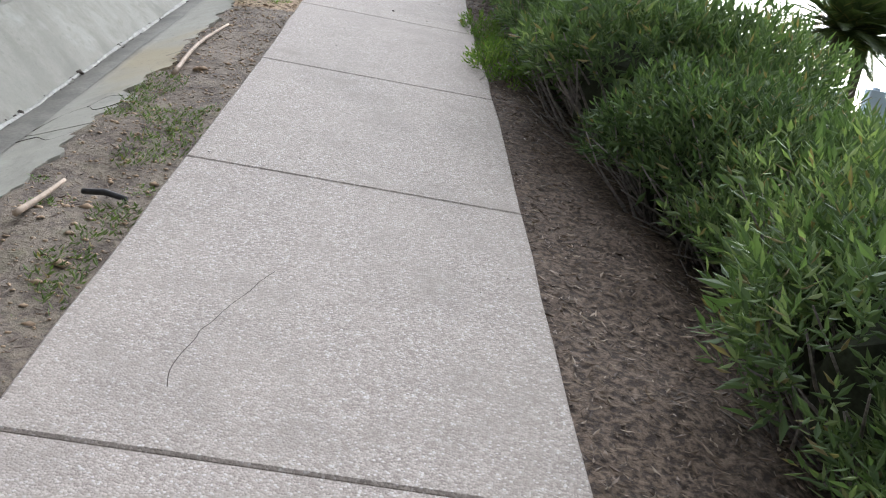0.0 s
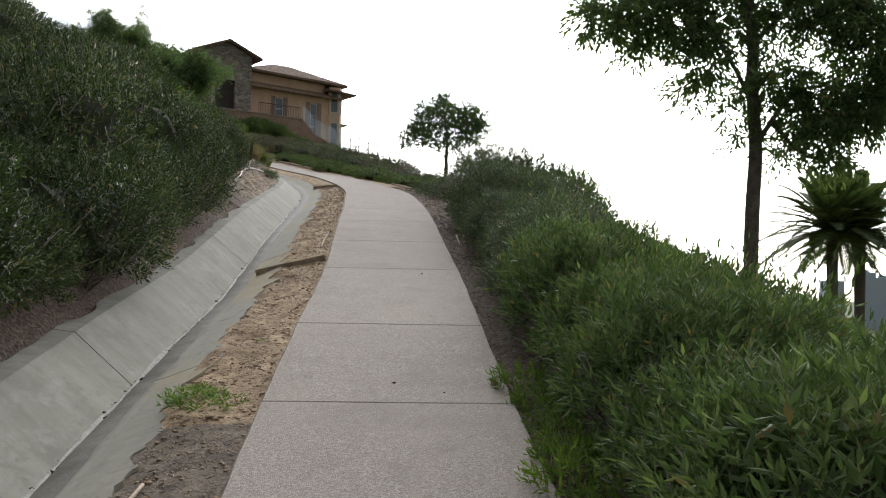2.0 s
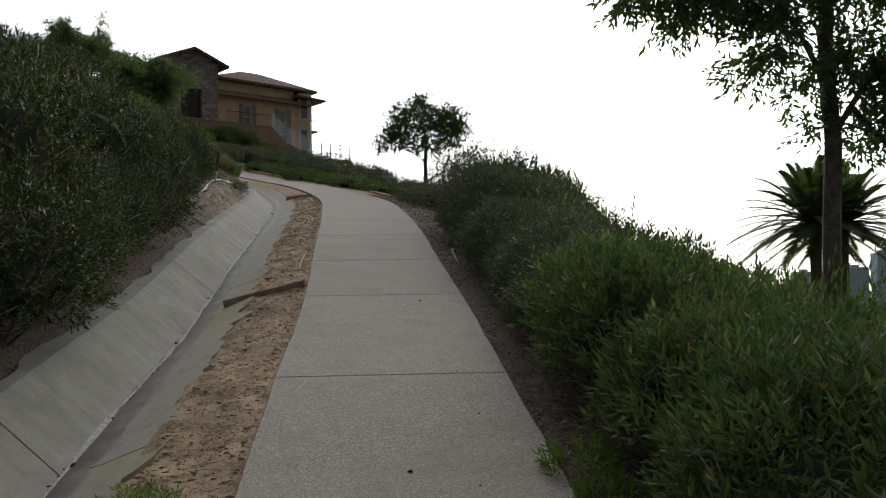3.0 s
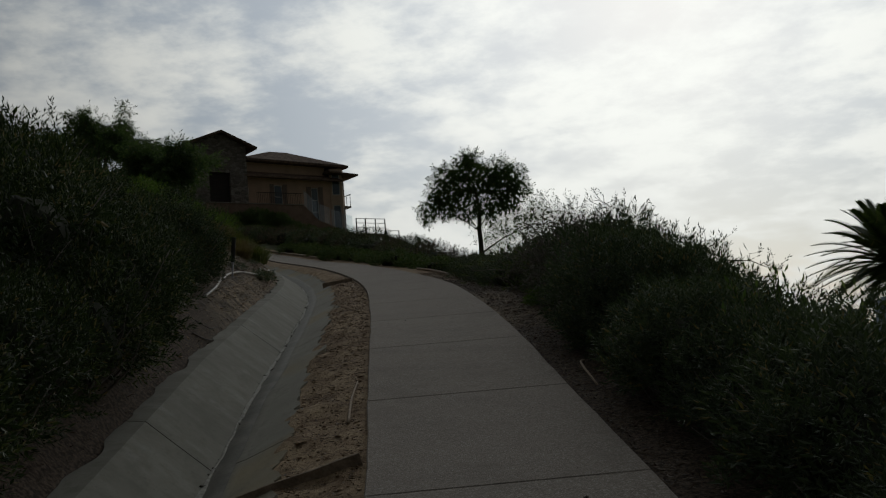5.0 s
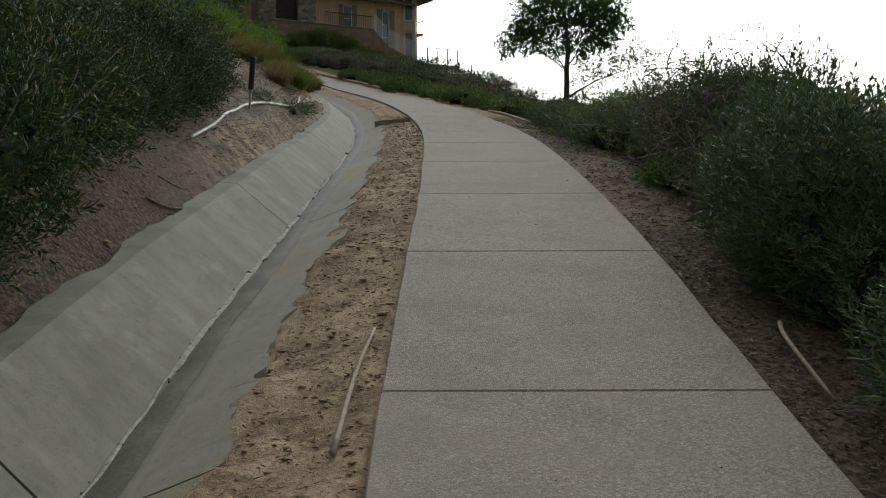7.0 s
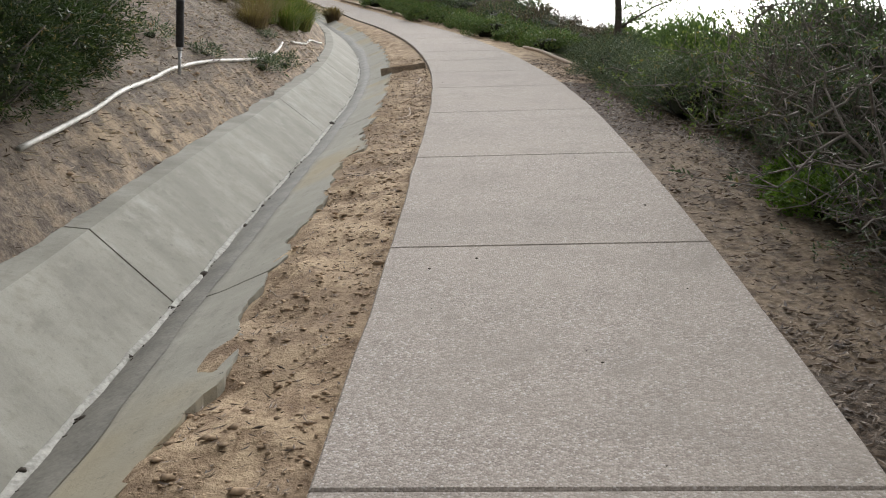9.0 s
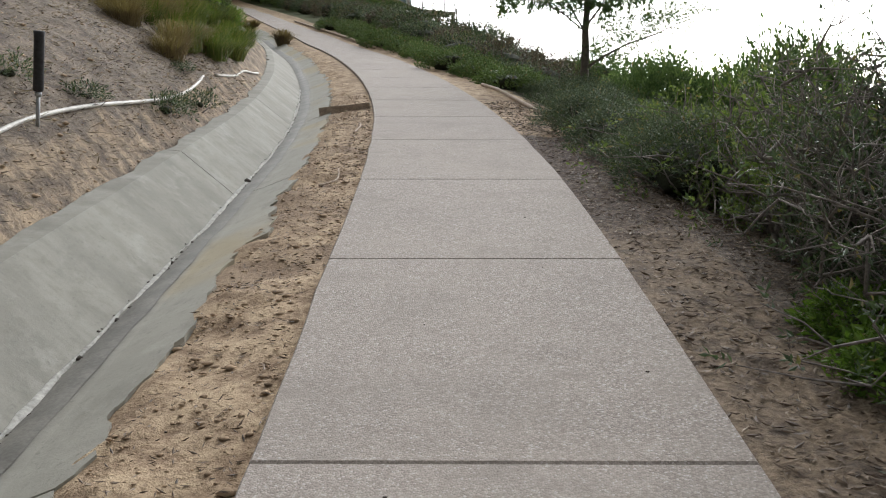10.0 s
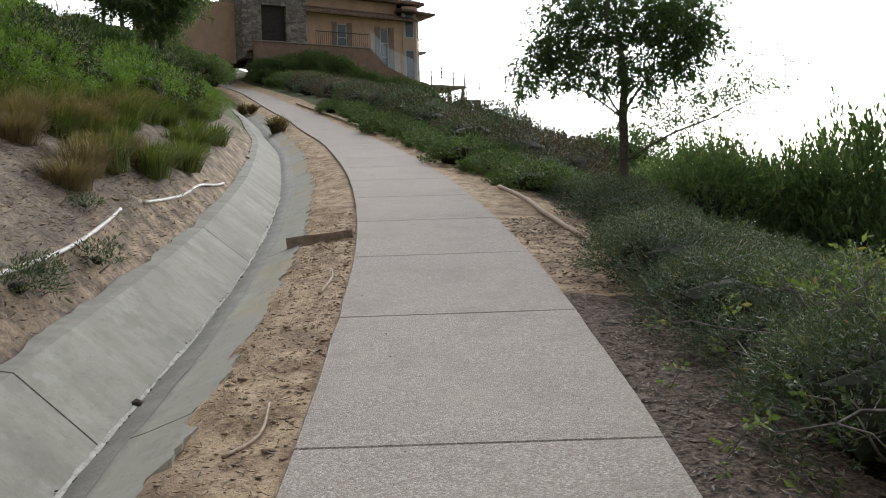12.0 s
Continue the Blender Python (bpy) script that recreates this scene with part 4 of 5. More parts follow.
def clump_tree(name, mat, seed, trunk, radii, limbs, clumps, deep, leaf, width, shoots, per, shoot, label):
    """A tree from its trunk, its limbs and the clumps of its crown: (x, z, radius), spread in depth by deep."""
    r = np.random.default_rng(seed)
    root = new(name)
    tube("trunk", smooth_points([Vector(p) for p in trunk], 3), np.interp(np.linspace(0, 1, (len(trunk) - 1) * 3 + 4), np.linspace(0, 1, len(radii)), radii).tolist(), M_BARK, root, 10)
    joints = [Vector(p) for p in trunk[-3:]]
    for pts in limbs:
        pts = [Vector(p) for p in pts]
        path_ = smooth_points(pts, 4)
        tube("limb", path_, np.linspace(radii[-1] * 0.8, radii[-1] * 0.2, len(path_)).tolist(), M_BARK, root, 7)
        joints += path_[len(path_) // 3:]
    P, D = [], []
    for x, z, rad in clumps:
        for back in (-1, 1):
            c = Vector((x + r.normal(0, 0.03), back * deep * r.uniform(0.15, 0.8), z + r.normal(0, 0.03)))
            near = min(joints, key=lambda q: (q - c).length)
            mid = near.lerp(c, 0.55) + Vector((0, 0, 0.05))
            tube("branch", [near, mid, c], [radii[-1] * 0.28, radii[-1] * 0.2, radii[-1] * 0.08], M_BARK, root, 5)
            n = int(shoots * (rad / 0.25) ** 1.7)
            off = unit(r.normal(0, 1, (n, 3))) * (rad * r.uniform(0.15, 1.08, n) ** 0.6)[:, None] * [1.0, 1.1, 0.85]
            P.append(np.array(c) + off)
            D.append(unit(off / rad + r.normal(0, 0.5, (n, 3)) + [0, 0, -0.2]))
    v = spray_leaves(np.concatenate(P), np.concatenate(D), per, leaf, width, shoot, r, 1.0, 0.3)
    mesh_object("crown", v, [tuple(q) for q in np.arange(len(v)).reshape(-1, 4).tolist()], mat, root)
    return tagged(root, label, "tree")


def smooth_points(pts, n=6):
    out = []
    P = [pts[0]] + list(pts) + [pts[-1]]
    for a, b, c, d in zip(P, P[1:], P[2:], P[3:]):
        for k in range(n):
            t = k / n
            out.append(0.5 * ((2 * b) + (c - a) * t + (2 * a - 5 * b + 4 * c - d) * t * t + (3 * b - a - 3 * c + d) * t**3))
    return out + [pts[-1]]


big = clump_tree("tree", M_LEAF_T, 5, [(0, 0, -0.3), (0, 0, 1.08), (0.01, 0, 1.56), (0.03, 0, 1.98), (0.01, 0, 2.3), (0.0, 0, 2.6), (0.01, 0, 2.86), (-0.05, 0.05, 3.1), (-0.08, 0.05, 3.6)], [0.06, 0.055, 0.05, 0.046, 0.034, 0.028],
    [[(0, 0, 2.33), (-0.18, -0.05, 2.67), (-0.44, -0.1, 3.0), (-0.85, -0.15, 3.15)], [(0.03, 0, 2.02), (0.29, 0.05, 2.39), (0.53, 0.1, 2.49), (0.97, 0.15, 2.48), (1.3, 0.2, 2.5)], [(0.01, 0, 2.8), (0.18, 0.05, 2.98), (0.5, 0.1, 3.25)],
     [(0.16, 0.03, 2.2), (0.36, 0.05, 1.98), (0.6, 0.1, 1.9)], [(0, 0, 2.4), (0.1, 0.4, 2.7), (0.2, 0.8, 3.0)], [(0, 0, 2.6), (-0.1, -0.3, 2.9), (-0.1, -0.7, 3.2)]],
    [(-1.12, 3.0, 0.19), (-0.85, 2.97, 0.22), (-0.55, 3.02, 0.25), (-0.28, 2.9, 0.24), (-0.4, 2.55, 0.16), (-0.07, 2.42, 0.11), (-0.08, 2.07, 0.06), (0.23, 2.55, 0.19), (0.44, 2.28, 0.22), (0.71, 2.28, 0.22), (0.56, 2.02, 0.15), (0.29, 2.06, 0.12), (0.92, 2.31, 0.2), (0.88, 2.76, 0.25),
     (0.65, 2.97, 0.25), (0.34, 3.05, 0.17), (0.08, 3.12, 0.14), (-0.7, 3.4, 0.3), (-0.2, 3.5, 0.33), (0.3, 3.5, 0.33), (0.8, 3.35, 0.33), (1.2, 2.9, 0.28), (1.2, 2.45, 0.24), (0.0, 3.9, 0.35)],
    0.32, 0.066, 0.019, 105, 11, 0.17, "slender grey-barked tree with feathery dark leaves in the hedge")
big.matrix_basis = pose(2.67, 9.2, ground_z(2.67, 9.2))
small = clump_tree("tree", M_LEAF_T, 8, [(0, 0, -0.4), (0, 0, 0.4), (0.01, 0, 0.8), (0.0, 0, 1.12), (0.03, 0.05, 1.6), (-0.05, 0.08, 2.2)], [0.075, 0.066, 0.06, 0.05, 0.035, 0.02],
    [[(0, 0, 1.05), (-0.28, 0.02, 1.5), (-0.65, 0.1, 2.0), (-0.9, 0.1, 2.25)], [(0, 0, 1.1), (0.3, -0.1, 1.55), (0.6, -0.1, 2.1), (0.8, 0, 2.4)], [(-0.05, 0, 1.1), (-0.5, -0.1, 1.42), (-1.1, -0.1, 1.6)], [(0.05, 0, 1.2), (0.35, 0.3, 1.6), (0.8, 0.4, 1.8)], [(0, 0, 1.2), (0.05, -0.4, 1.7), (-0.2, -0.6, 2.1)]],
    [(-1.2, 1.72, 0.2), (-1.0, 2.08, 0.27), (-0.75, 2.42, 0.3), (-0.35, 2.6, 0.3), (0.0, 2.66, 0.25), (0.3, 2.35, 0.28), (0.6, 2.5, 0.3), (0.92, 2.35, 0.28), (1.02, 1.98, 0.28), (0.7, 1.95, 0.3), (0.2, 1.98, 0.32), (-0.25, 2.12, 0.34), (-0.65, 1.98, 0.3), (-0.88, 1.64, 0.22), (-0.45, 1.66, 0.22), (0.05, 1.62, 0.16), (0.55, 1.64, 0.22), (0.85, 1.68, 0.18), (-1.28, 1.48, 0.12), (0.25, 1.45, 0.17), (-0.22, 1.45, 0.15), (-0.1, 2.75, 0.2)],
    0.55, 0.06, 0.023, 78, 10, 0.17, "small round-crowned tree at the bend of the path")
small.matrix_basis = Matrix.LocRotScale((-1.54, 29.3, 4.45), None, (0.97, 0.97, 1.0))
reach = [(0.0, 0.0, 0.50), (0.3, -0.05, 0.68), (0.64, -0.1, 0.85), (1.1, -0.1, 1.0), (1.5, -0.15, 1.18)]
tube("limb", reach, [0.03, 0.022, 0.016, 0.011, 0.005], M_BARK, small, 6)
rr = np.random.default_rng(3)
sr = np.array(reach)[rr.integers(1, 5, 900)] + rr.normal(0, 1, (900, 3)) * [0.24, 0.2, 0.17] + [0.05, 0, 0.22]
sv_ = spray_leaves(sr, unit(rr.normal(0, 1, (900, 3)) + [0.3, 0, 0.2]), 7, 0.046, 0.019, 0.2, rr, 1.0, 0.2)
mesh_object("low_foliage", sv_, [tuple(q) for q in np.arange(len(sv_)).reshape(-1, 4).tolist()], M_LEAF_T, small)
for x, y, h, c, seed in ((-26.4, 61, 7.7, (2.3, 2.2, 2.0), 21), (-14.4, 42, 3.8, (2.0, 1.6, 0.95), 22), (-30.5, 66, 6.8, (2.6, 2.6, 1.7), 23), (-21.7, 55, 6.2, (1.5, 1.5, 1.6), 25)):
    ob = tree("tree", M_LEAF_T, seed, h, h * 0.42, 0.13, c, 0.13, 0.045, 2600, 12, "dark spreading tree beside the house", (0.2, 0.0), shoot=0.45)
    ob.matrix_basis = pose(x, y, ground_z(x, y) - 0.1, 0, 0, seed * 30)


def palm(seed, trunk, reach):
    """A date palm: rough trunk, hanging dead skirt and arching feathered fronds."""
    r = np.random.default_rng(seed)
    root = new("palm_tree")
    tube("trunk", [(0, 0, -trunk), (0.1, 0, -trunk * 0.5), (0, 0, 0), (0, 0, 0.5)], [0.30, 0.28, 0.36, 0.3], M_BARK, root, 10)
    for i in range(80):
        a, e = i * 2.39996, radians(82) - radians(100) * (i / 80) ** 0.8
        L = reach * r.uniform(0.85, 1.08)
        d = np.array([math.cos(a) * math.cos(e), math.sin(a) * math.cos(e), math.sin(e)])
        rib, n = [], 41
        for t in np.linspace(0, 1, n):
            rib.append(np.array([0, 0, 0.3]) + d * L * t + np.array([0, 0, -L * 0.30 * t**2.2]))
        rib = np.array(rib)
        tan = unit(np.gradient(rib, axis=0))
        side = unit(np.cross(tan, [0, 0, 1.0]))
        verts, faces = [], []
        for k in range(2, n):
            for sgn in (-1, 1):
                ln = 0.62 * math.sin(math.pi * (0.12 + 0.8 * k / n)) * reach / 4.0
                tip = rib[k] + side[k] * sgn * ln * 0.8 + tan[k] * ln * 0.75 + np.array([0, 0, 0.10 * ln])
                o = len(verts)
                w = tan[k] * 0.08
                verts += [rib[k] - w, rib[k] + w, tip]
                faces.append((o, o + 1, o + 2))
        v, f = tube_data(rib[::5], np.linspace(0.03, 0.006, len(rib[::5])).tolist(), 4, len(verts))
        mesh_object("frond", [tuple(q) for q in verts] + v, faces + f, M_PALM, root)
    return tagged(root, "tall date palm with arching dark fronds down the hillside", "palm", "palms")


for i, (x, y, z) in enumerate(((19.0, 60, 5.15), (21.3, 62, 5.1))):
    palm(40 + i, 16.0, 5.3).matrix_basis = pose(x, y, z, 0, 0, 70 * i)


# ---------------------------------------------------------------- house on the rise
HOUSE = Matrix.Translation((-23.6, 82.2, 14.0)) @ pose(0, 0, 0, 0, 0, 42.36)
house = new("house")
house.matrix_basis = HOUSE
tagged(house, "orange stucco hillside house with a stone entrance tower and tiled roofs", "house")


def pierced_wall(name, x0, x1, y, z0, z1, thick, holes, mat, parent, label=""):
    """A wall along x whose openings (xa, xb, za, zb) go right through it."""
    bm = bmesh.new()
    xs = sorted({x0, x1, *[h[0] for h in holes], *[h[1] for h in holes]})
    for a, b in zip(xs, xs[1:]):
        cuts = sorted((h[2], h[3]) for h in holes if h[0] <= a and h[1] >= b)
        z = z0
        for c, d in cuts + [(z1, z1)]:
            if c - z > 1e-4:
                box_bm(a, b, y, y + thick, z, c, 0, bm)
            z = d
    bmesh.ops.remove_doubles(bm, verts=bm.verts, dist=1e-4)
    return part(name, bm, mat, parent, label)


def window(parent, x0, x1, y, z0, z1, bars=1):
    """A framed window set into an opening: frame, transom and panes."""
    w = new("window")
    w.parent = parent
    f = 0.07
    for a in ((x0, x0 + f, z0, z1), (x1 - f, x1, z0, z1), (x0 + f, x1 - f, z0, z0 + f), (x0 + f, x1 - f, z1 - f, z1)):
        part("frame", box_bm(a[0], a[1], y + 0.06, y + 0.14, a[2], a[3], 0.008), M_FRAME, w)
    zs = np.linspace(z0 + f, z1 - f, bars + 2)
    for k, (a, b) in enumerate(zip(zs, zs[1:])):
        part("pane", box_bm(x0 + f, x1 - f, y + 0.095, y + 0.105, a + 0.02, b - 0.02), M_GLASS, w)
        if k:
            part("transom", box_bm(x0 + f, x1 - f, y + 0.06, y + 0.14, a - 0.02, a + 0.02), M_FRAME, w)
    return w


def slope_roof(name, corners, ridge, thick, parent, mat=M_ROOF):
    """A roof from its eave outline (four corners) up to a ridge of two points."""
    c, r = [Vector(p) for p in corners], [Vector(p) for p in ridge]
    vs = c + r + [p - Vector((0, 0, thick)) for p in c]
    fs = [(0, 1, 5, 4), (1, 2, 5), (2, 3, 4, 5), (3, 0, 4), (0, 8 - 2, 7, 1), (1, 7, 8, 2), (2, 8, 9, 3), (3, 9, 6, 0), (6, 9, 8, 7)]
    return mesh_object(name, vs, fs, mat, parent)


# main wing
holes = [(2.0, 2.8, 2.2, 4.22), (5.56, 6.25, 0.86, 4.12)]
pierced_wall("wall", -0.7, 7.55, 0.0, -2.0, 4.95, 0.3, holes, M_STUCCO, house)
part("wall", box_bm(-0.7, -0.4, 0.3, 9, -2, 4.95), M_STUCCO, house)
part("wall", box_bm(-0.7, 9.0, 8.7, 9, -2, 6.2), M_STUCCO, house)
part("wall", box_bm(8.7, 9.0, 2.0, 8.7, -2.5, 6.2), M_STUCCO2, house)
pierced_wall("upper_wall", -0.7, 7.2, 0.35, 5.1, 6.35, 0.3, [], M_STUCCO, house)
part("floor_slab", box_bm(-0.4, 8.7, 0.3, 8.7, 4.75, 4.93), M_DOOR, house)
for x0, x1, z0, z1 in ((1.58, 1.98, 2.2, 4.3), (2.82, 3.2, 2.2, 4.3), (5.08, 5.54, 0.86, 4.2), (6.27, 6.7, 0.86, 4.2)):
    part("window_surround", box_bm(x0, x1, -0.04, 0.0, z0, z1, 0.01), M_SHUTTER, house)
window(house, 2.0, 2.8, 0.0, 2.2, 4.22, 1)
window(house, 5.56, 6.25, 0.0, 0.86, 4.12, 2)
slope_roof("lower_roof", [(-0.9, -0.75, 4.88), (8.35, -0.75, 4.78), (8.35, 0.5, 4.95), (-0.9, 0.5, 5.05)], [(-0.9, 0.36, 5.42), (8.0, 0.36, 5.3)], 0.14, house)
slope_roof("main_roof", [(-1.0, -0.35, 6.42), (9.3, -0.35, 6.22), (9.3, 9.4, 6.22), (-1.0, 9.4, 6.42)], [(2.9, 2.4, 7.75), (4.6, 2.4, 7.75)], 0.2, house)
part("roof_vent", box_bm(2.4, 3.3, 0.7, 1.2, 6.7, 6.9, 0.04), M_FRAME, house)

# corner bay with windows on two floors
bay = [(7.45, -0.05), (8.5, -0.35), (9.25, 0.6), (9.25, 2.2)]
for (xa, ya), (xb, yb) in zip(bay, bay[1:]):
    d = Vector((xb - xa, yb - ya, 0))
    seg = new("bay_side")
    seg.parent = house
    seg.matrix_basis = Matrix.Translation((xa, ya, 0)) @ pose(0, 0, 0, 0, 0, math.degrees(math.atan2(d.y, d.x)))
    L = d.length
    pierced_wall("wall", 0, L, 0, -1.5, 5.9, 0.22, [(0.18, L - 0.18, 0.3, 2.6), (0.18, L - 0.18, 3.5, 5.5)], M_STUCCO2, seg)
    for z0, z1 in ((0.3, 2.6), (3.5, 5.5)):
        part("pane", box_bm(0.25, L - 0.25, 0.1, 0.11, z0 + 0.07, z1 - 0.07), M_GLASS, seg)
        part("frame", box_bm(0.18, 0.25, 0.05, 0.15, z0, z1), M_FRAME, seg)
        part("frame", box_bm(L - 0.25, L - 0.18, 0.05, 0.15, z0, z1), M_FRAME, seg)
        part("frame", box_bm(0.25, L - 0.25, 0.05, 0.15, z0, z0 + 0.07), M_FRAME, seg)
        part("frame", box_bm(0.25, L - 0.25, 0.05, 0.15, z1 - 0.07, z1), M_FRAME, seg)
slope_roof("bay_roof", [(7.0, -0.9, 5.55), (9.95, -0.9, 5.35), (9.95, 3.0, 5.35), (7.0, 3.0, 5.55)], [(7.4, 1.2, 6.0), (8.6, 1.2, 6.0)], 0.14, house)
balcony = new("balcony")
balcony.parent = house
part("balcony_floor", box_bm(9.2, 9.9, 0.6, 2.6, 2.55, 2.7, 0.02), M_DECK, balcony)
for yy in (0.65, 1.3, 1.95, 2.55):
    part("baluster", box_bm(9.84, 9.88, yy, yy + 0.03, 2.7, 3.75), M_IRON, balcony)
part("handrail", box_bm(9.82, 9.9, 0.6, 2.6, 3.75, 3.8), M_IRON, balcony)

# stone entrance tower
pierced_wall("tower_wall", -5.45, -0.72, -0.7, 1.2, 7.25, 0.4, [(-4.05, -2.22, 2.3, 4.95)], M_STONE, house)
part("tower_wall", box_bm(-5.45, -5.05, -0.3, 4.2, 1.2, 7.25), M_STONE, house)
part("tower_wall", box_bm(-1.12, -0.72, -0.3, 4.2, 1.2, 7.25), M_STONE, house)
part("tower_wall", box_bm(-5.05, -1.12, 3.8, 4.2, 1.2, 7.25), M_STONE, house)
part("entrance_door", box_bm(-4.05, -2.22, -0.42, -0.34, 2.3, 4.95, 0.02), M_DOOR, house)
gv = [(-5.45, -0.7, 7.25), (-0.72, -0.7, 7.25), (-3.0, -0.7, 8.2), (-5.45, -0.3, 7.25), (-0.72, -0.3, 7.25), (-3.0, -0.3, 8.2)]
mesh_object("gable", gv, [(0, 1, 2), (3, 5, 4), (0, 2, 5, 3), (1, 4, 5, 2), (0, 3, 4, 1)], M_STONE, house)
rv = []
for yy in (-1.2, 4.6):
    for x, z in ((-6.3, 7.1), (-3.0, 8.42), (0.1, 7.16), (0.1, 6.98), (-3.0, 8.22), (-6.3, 6.92)):
        rv.append((x, yy, z))
mesh_object("tower_roof", rv, [(0, 1, 7, 6), (1, 2, 8, 7), (2, 3, 9, 8), (3, 4, 10, 9), (4, 5, 11, 10), (5, 0, 6, 11), (0, 5, 4, 1), (1, 4, 3, 2), (6, 7, 10, 11), (7, 8, 9, 10)], M_ROOF, house)
part("wall_lamp", box_bm(-0.62, -0.42, -0.16, -0.03, 3.3, 3.9, 0.03), M_FRAME, house, "white lit wall lantern")
# wing behind the tower, up the hill
part("side_wing", box_bm(-11.0, -5.45, 0.8, 7.0, 1.0, 5.2), M_STUCCO, house)

# terrace wall, steps and railings in front
terrace = new("terrace")
terrace.matrix_basis = HOUSE
tagged(terrace, "brown block terrace wall with iron railing and stair parapet", "terrace")
part("terrace_wall", box_bm(-5.2, 3.57, -2.2, -1.9, -2.0, 2.1, 0.02), M_TERRACE, terrace)
part("paving", box_bm(-5.2, 3.57, -1.9, -0.01, 1.6, 1.75), M_TERRACE, terrace)
sv = []
for yy in (-2.2, -1.9):
    sv += [(3.57, yy, -3.0), (8.4, yy, -3.0), (8.4, yy, -0.2), (7.3, yy, 0.0), (4.94, yy, 0.85), (3.57, yy, 2.1)]
mesh_object("stair_parapet", sv, [(0, 1, 2, 3, 4, 5), (11, 10, 9, 8, 7, 6), (0, 6, 7, 1), (1, 7, 8, 2), (2, 8, 9, 3), (3, 9, 10, 4), (4, 10, 11, 5), (5, 11, 6, 0)], M_TERRACE, terrace)
part("coping", box_bm(-5.25, 3.6, -2.25, -1.85, 2.1, 2.18, 0.01), M_DECK, terrace)
for x in np.arange(-0.6, 3.5, 0.16):
    part("baluster", box_bm(x, x + 0.02, -2.06, -2.04, 2.18, 3.1), M_IRON, terrace)
part("handrail", box_bm(-0.6, 3.55, -2.07, -2.03, 3.1, 3.15), M_IRON, terrace)
for a, b, za, zb in ((3.7, 4.9, 1.95, 0.9), (5.0, 6.1, 0.85, 0.45), (6.2, 7.2, 0.42, 0.08), (7.3, 8.3, 0.0, -0.2)):
    gq = [(a, -2.05, za), (b, -2.05, zb), (b, -2.05, zb + 1.5), (a, -2.05, za + 1.5), (a, -2.03, za), (b, -2.03, zb), (b, -2.03, zb + 1.5), (a, -2.03, za + 1.5)]
    ob = mesh_object("glass_panel", gq, [(0, 1, 2, 3), (7, 6, 5, 4), (0, 4, 5, 1), (1, 5, 6, 2), (2, 6, 7, 3), (3, 7, 4, 0)], M_RAILGLASS, terrace)
    ob.visible_shadow = False

# deck on posts at the downhill corner
deck = new("deck")
deck.matrix_basis = HOUSE
tagged(deck, "timber deck on posts with thin metal railings", "deck")
part("deck_floor", box_bm(9.3, 12.4, -1.0, 2.5, -0.25, -0.05, 0.02), M_DECK, deck)
part("deck_floor", box_bm(12.42, 13.85, -1.0, 2.0, -1.3, -1.12, 0.02), M_DECK, deck)
for x, z0, z1 in ((9.5, -5, -0.25), (11.0, -5, -0.25), (12.3, -6, -0.25), (13.7, -6, -1.3)):
    part("deck_post", box_bm(x - 0.11, x + 0.11, -0.9, -0.68, z0, z1), M_DECK, deck)
for x, z in ((9.35, -0.05), (10.3, -0.05), (11.35, -0.05), (12.36, -0.05), (12.5, -1.12), (13.8, -1.12)):
    part("rail_post", box_bm(x - 0.04, x + 0.04, -0.98, -0.90, z, z + 1.35), M_IRON, deck)
for a, b, z in ((9.35, 12.36, -0.05), (12.5, 13.8, -1.12)):
    for dz in (0.5, 0.92, 1.32):
        part("rail", box_bm(a, b, -0.97, -0.92, z + dz, z + dz + 0.05), M_IRON, deck)

# shrubs against the terrace
for i, x in enumerate(np.arange(-5.0, 9.0, 1.05)):
    w = HOUSE @ Vector((x, -3.5 - 0.5 * (i % 2), 0))
    g = ground_z(w.x, w.y)
    goal = 15.3 if x < 3.4 else 15.3 - 0.42 * (x - 3.4)
    k = min(1.7, max(0.5, (goal - g) / 1.6)) * (0.78 + 0.3 * math.sin(i * 2.7) ** 2)
    ob = copy_thing(ends[0], pose(w.x, w.y, g - 0.1, 0, 0, i * 77))
    ob.matrix_basis = Matrix.LocRotScale((w.x, w.y, g - 0.1), Euler((0, 0, i * 1.3)), (min(k, 1.0), min(k, 1.0), k))
    tagged(ob, "dark-green bush growing against the terrace wall", "bush", "terrace bushes")


# ---------------------------------------------------------------- distance
for i, (x, w, h) in enumerate(((470, 30, 16), (520, 24, 30), (548, 36, 22), (590, 22, 44), (622, 40, 26), (668, 30, 36))):
    t = new("far_building")
    t.matrix_basis = pose(x, 1500, -60)
    part("block", box_bm(-w / 2, w / 2, 0, 30, 0, 60 + h, 1.0), M_FAR, t)
    part("roof_plant", box_bm(-w / 5, w / 6, 8, 20, 60 + h, 64 + h, 0.5), M_FAR, t)
    tagged(t, "hazy blue-grey tower block on the skyline", "building", "far skyline")


# ---------------------------------------------------------------- things along the path
def on_ground(y, u, lift=0.0):
    x, yy = beside(y, u)
    x, yy = float(x), float(yy)
    z, off = lie(x, yy)
    return Vector((x, yy, float(z) + relief(x, yy, float(off)) + lift))


def in_channel(y, u, lift=0.0):
    x, yy = beside(y, u)
    return Vector((float(x), float(yy), float(line_z(y)) + float(profile_z(u)) + lift))


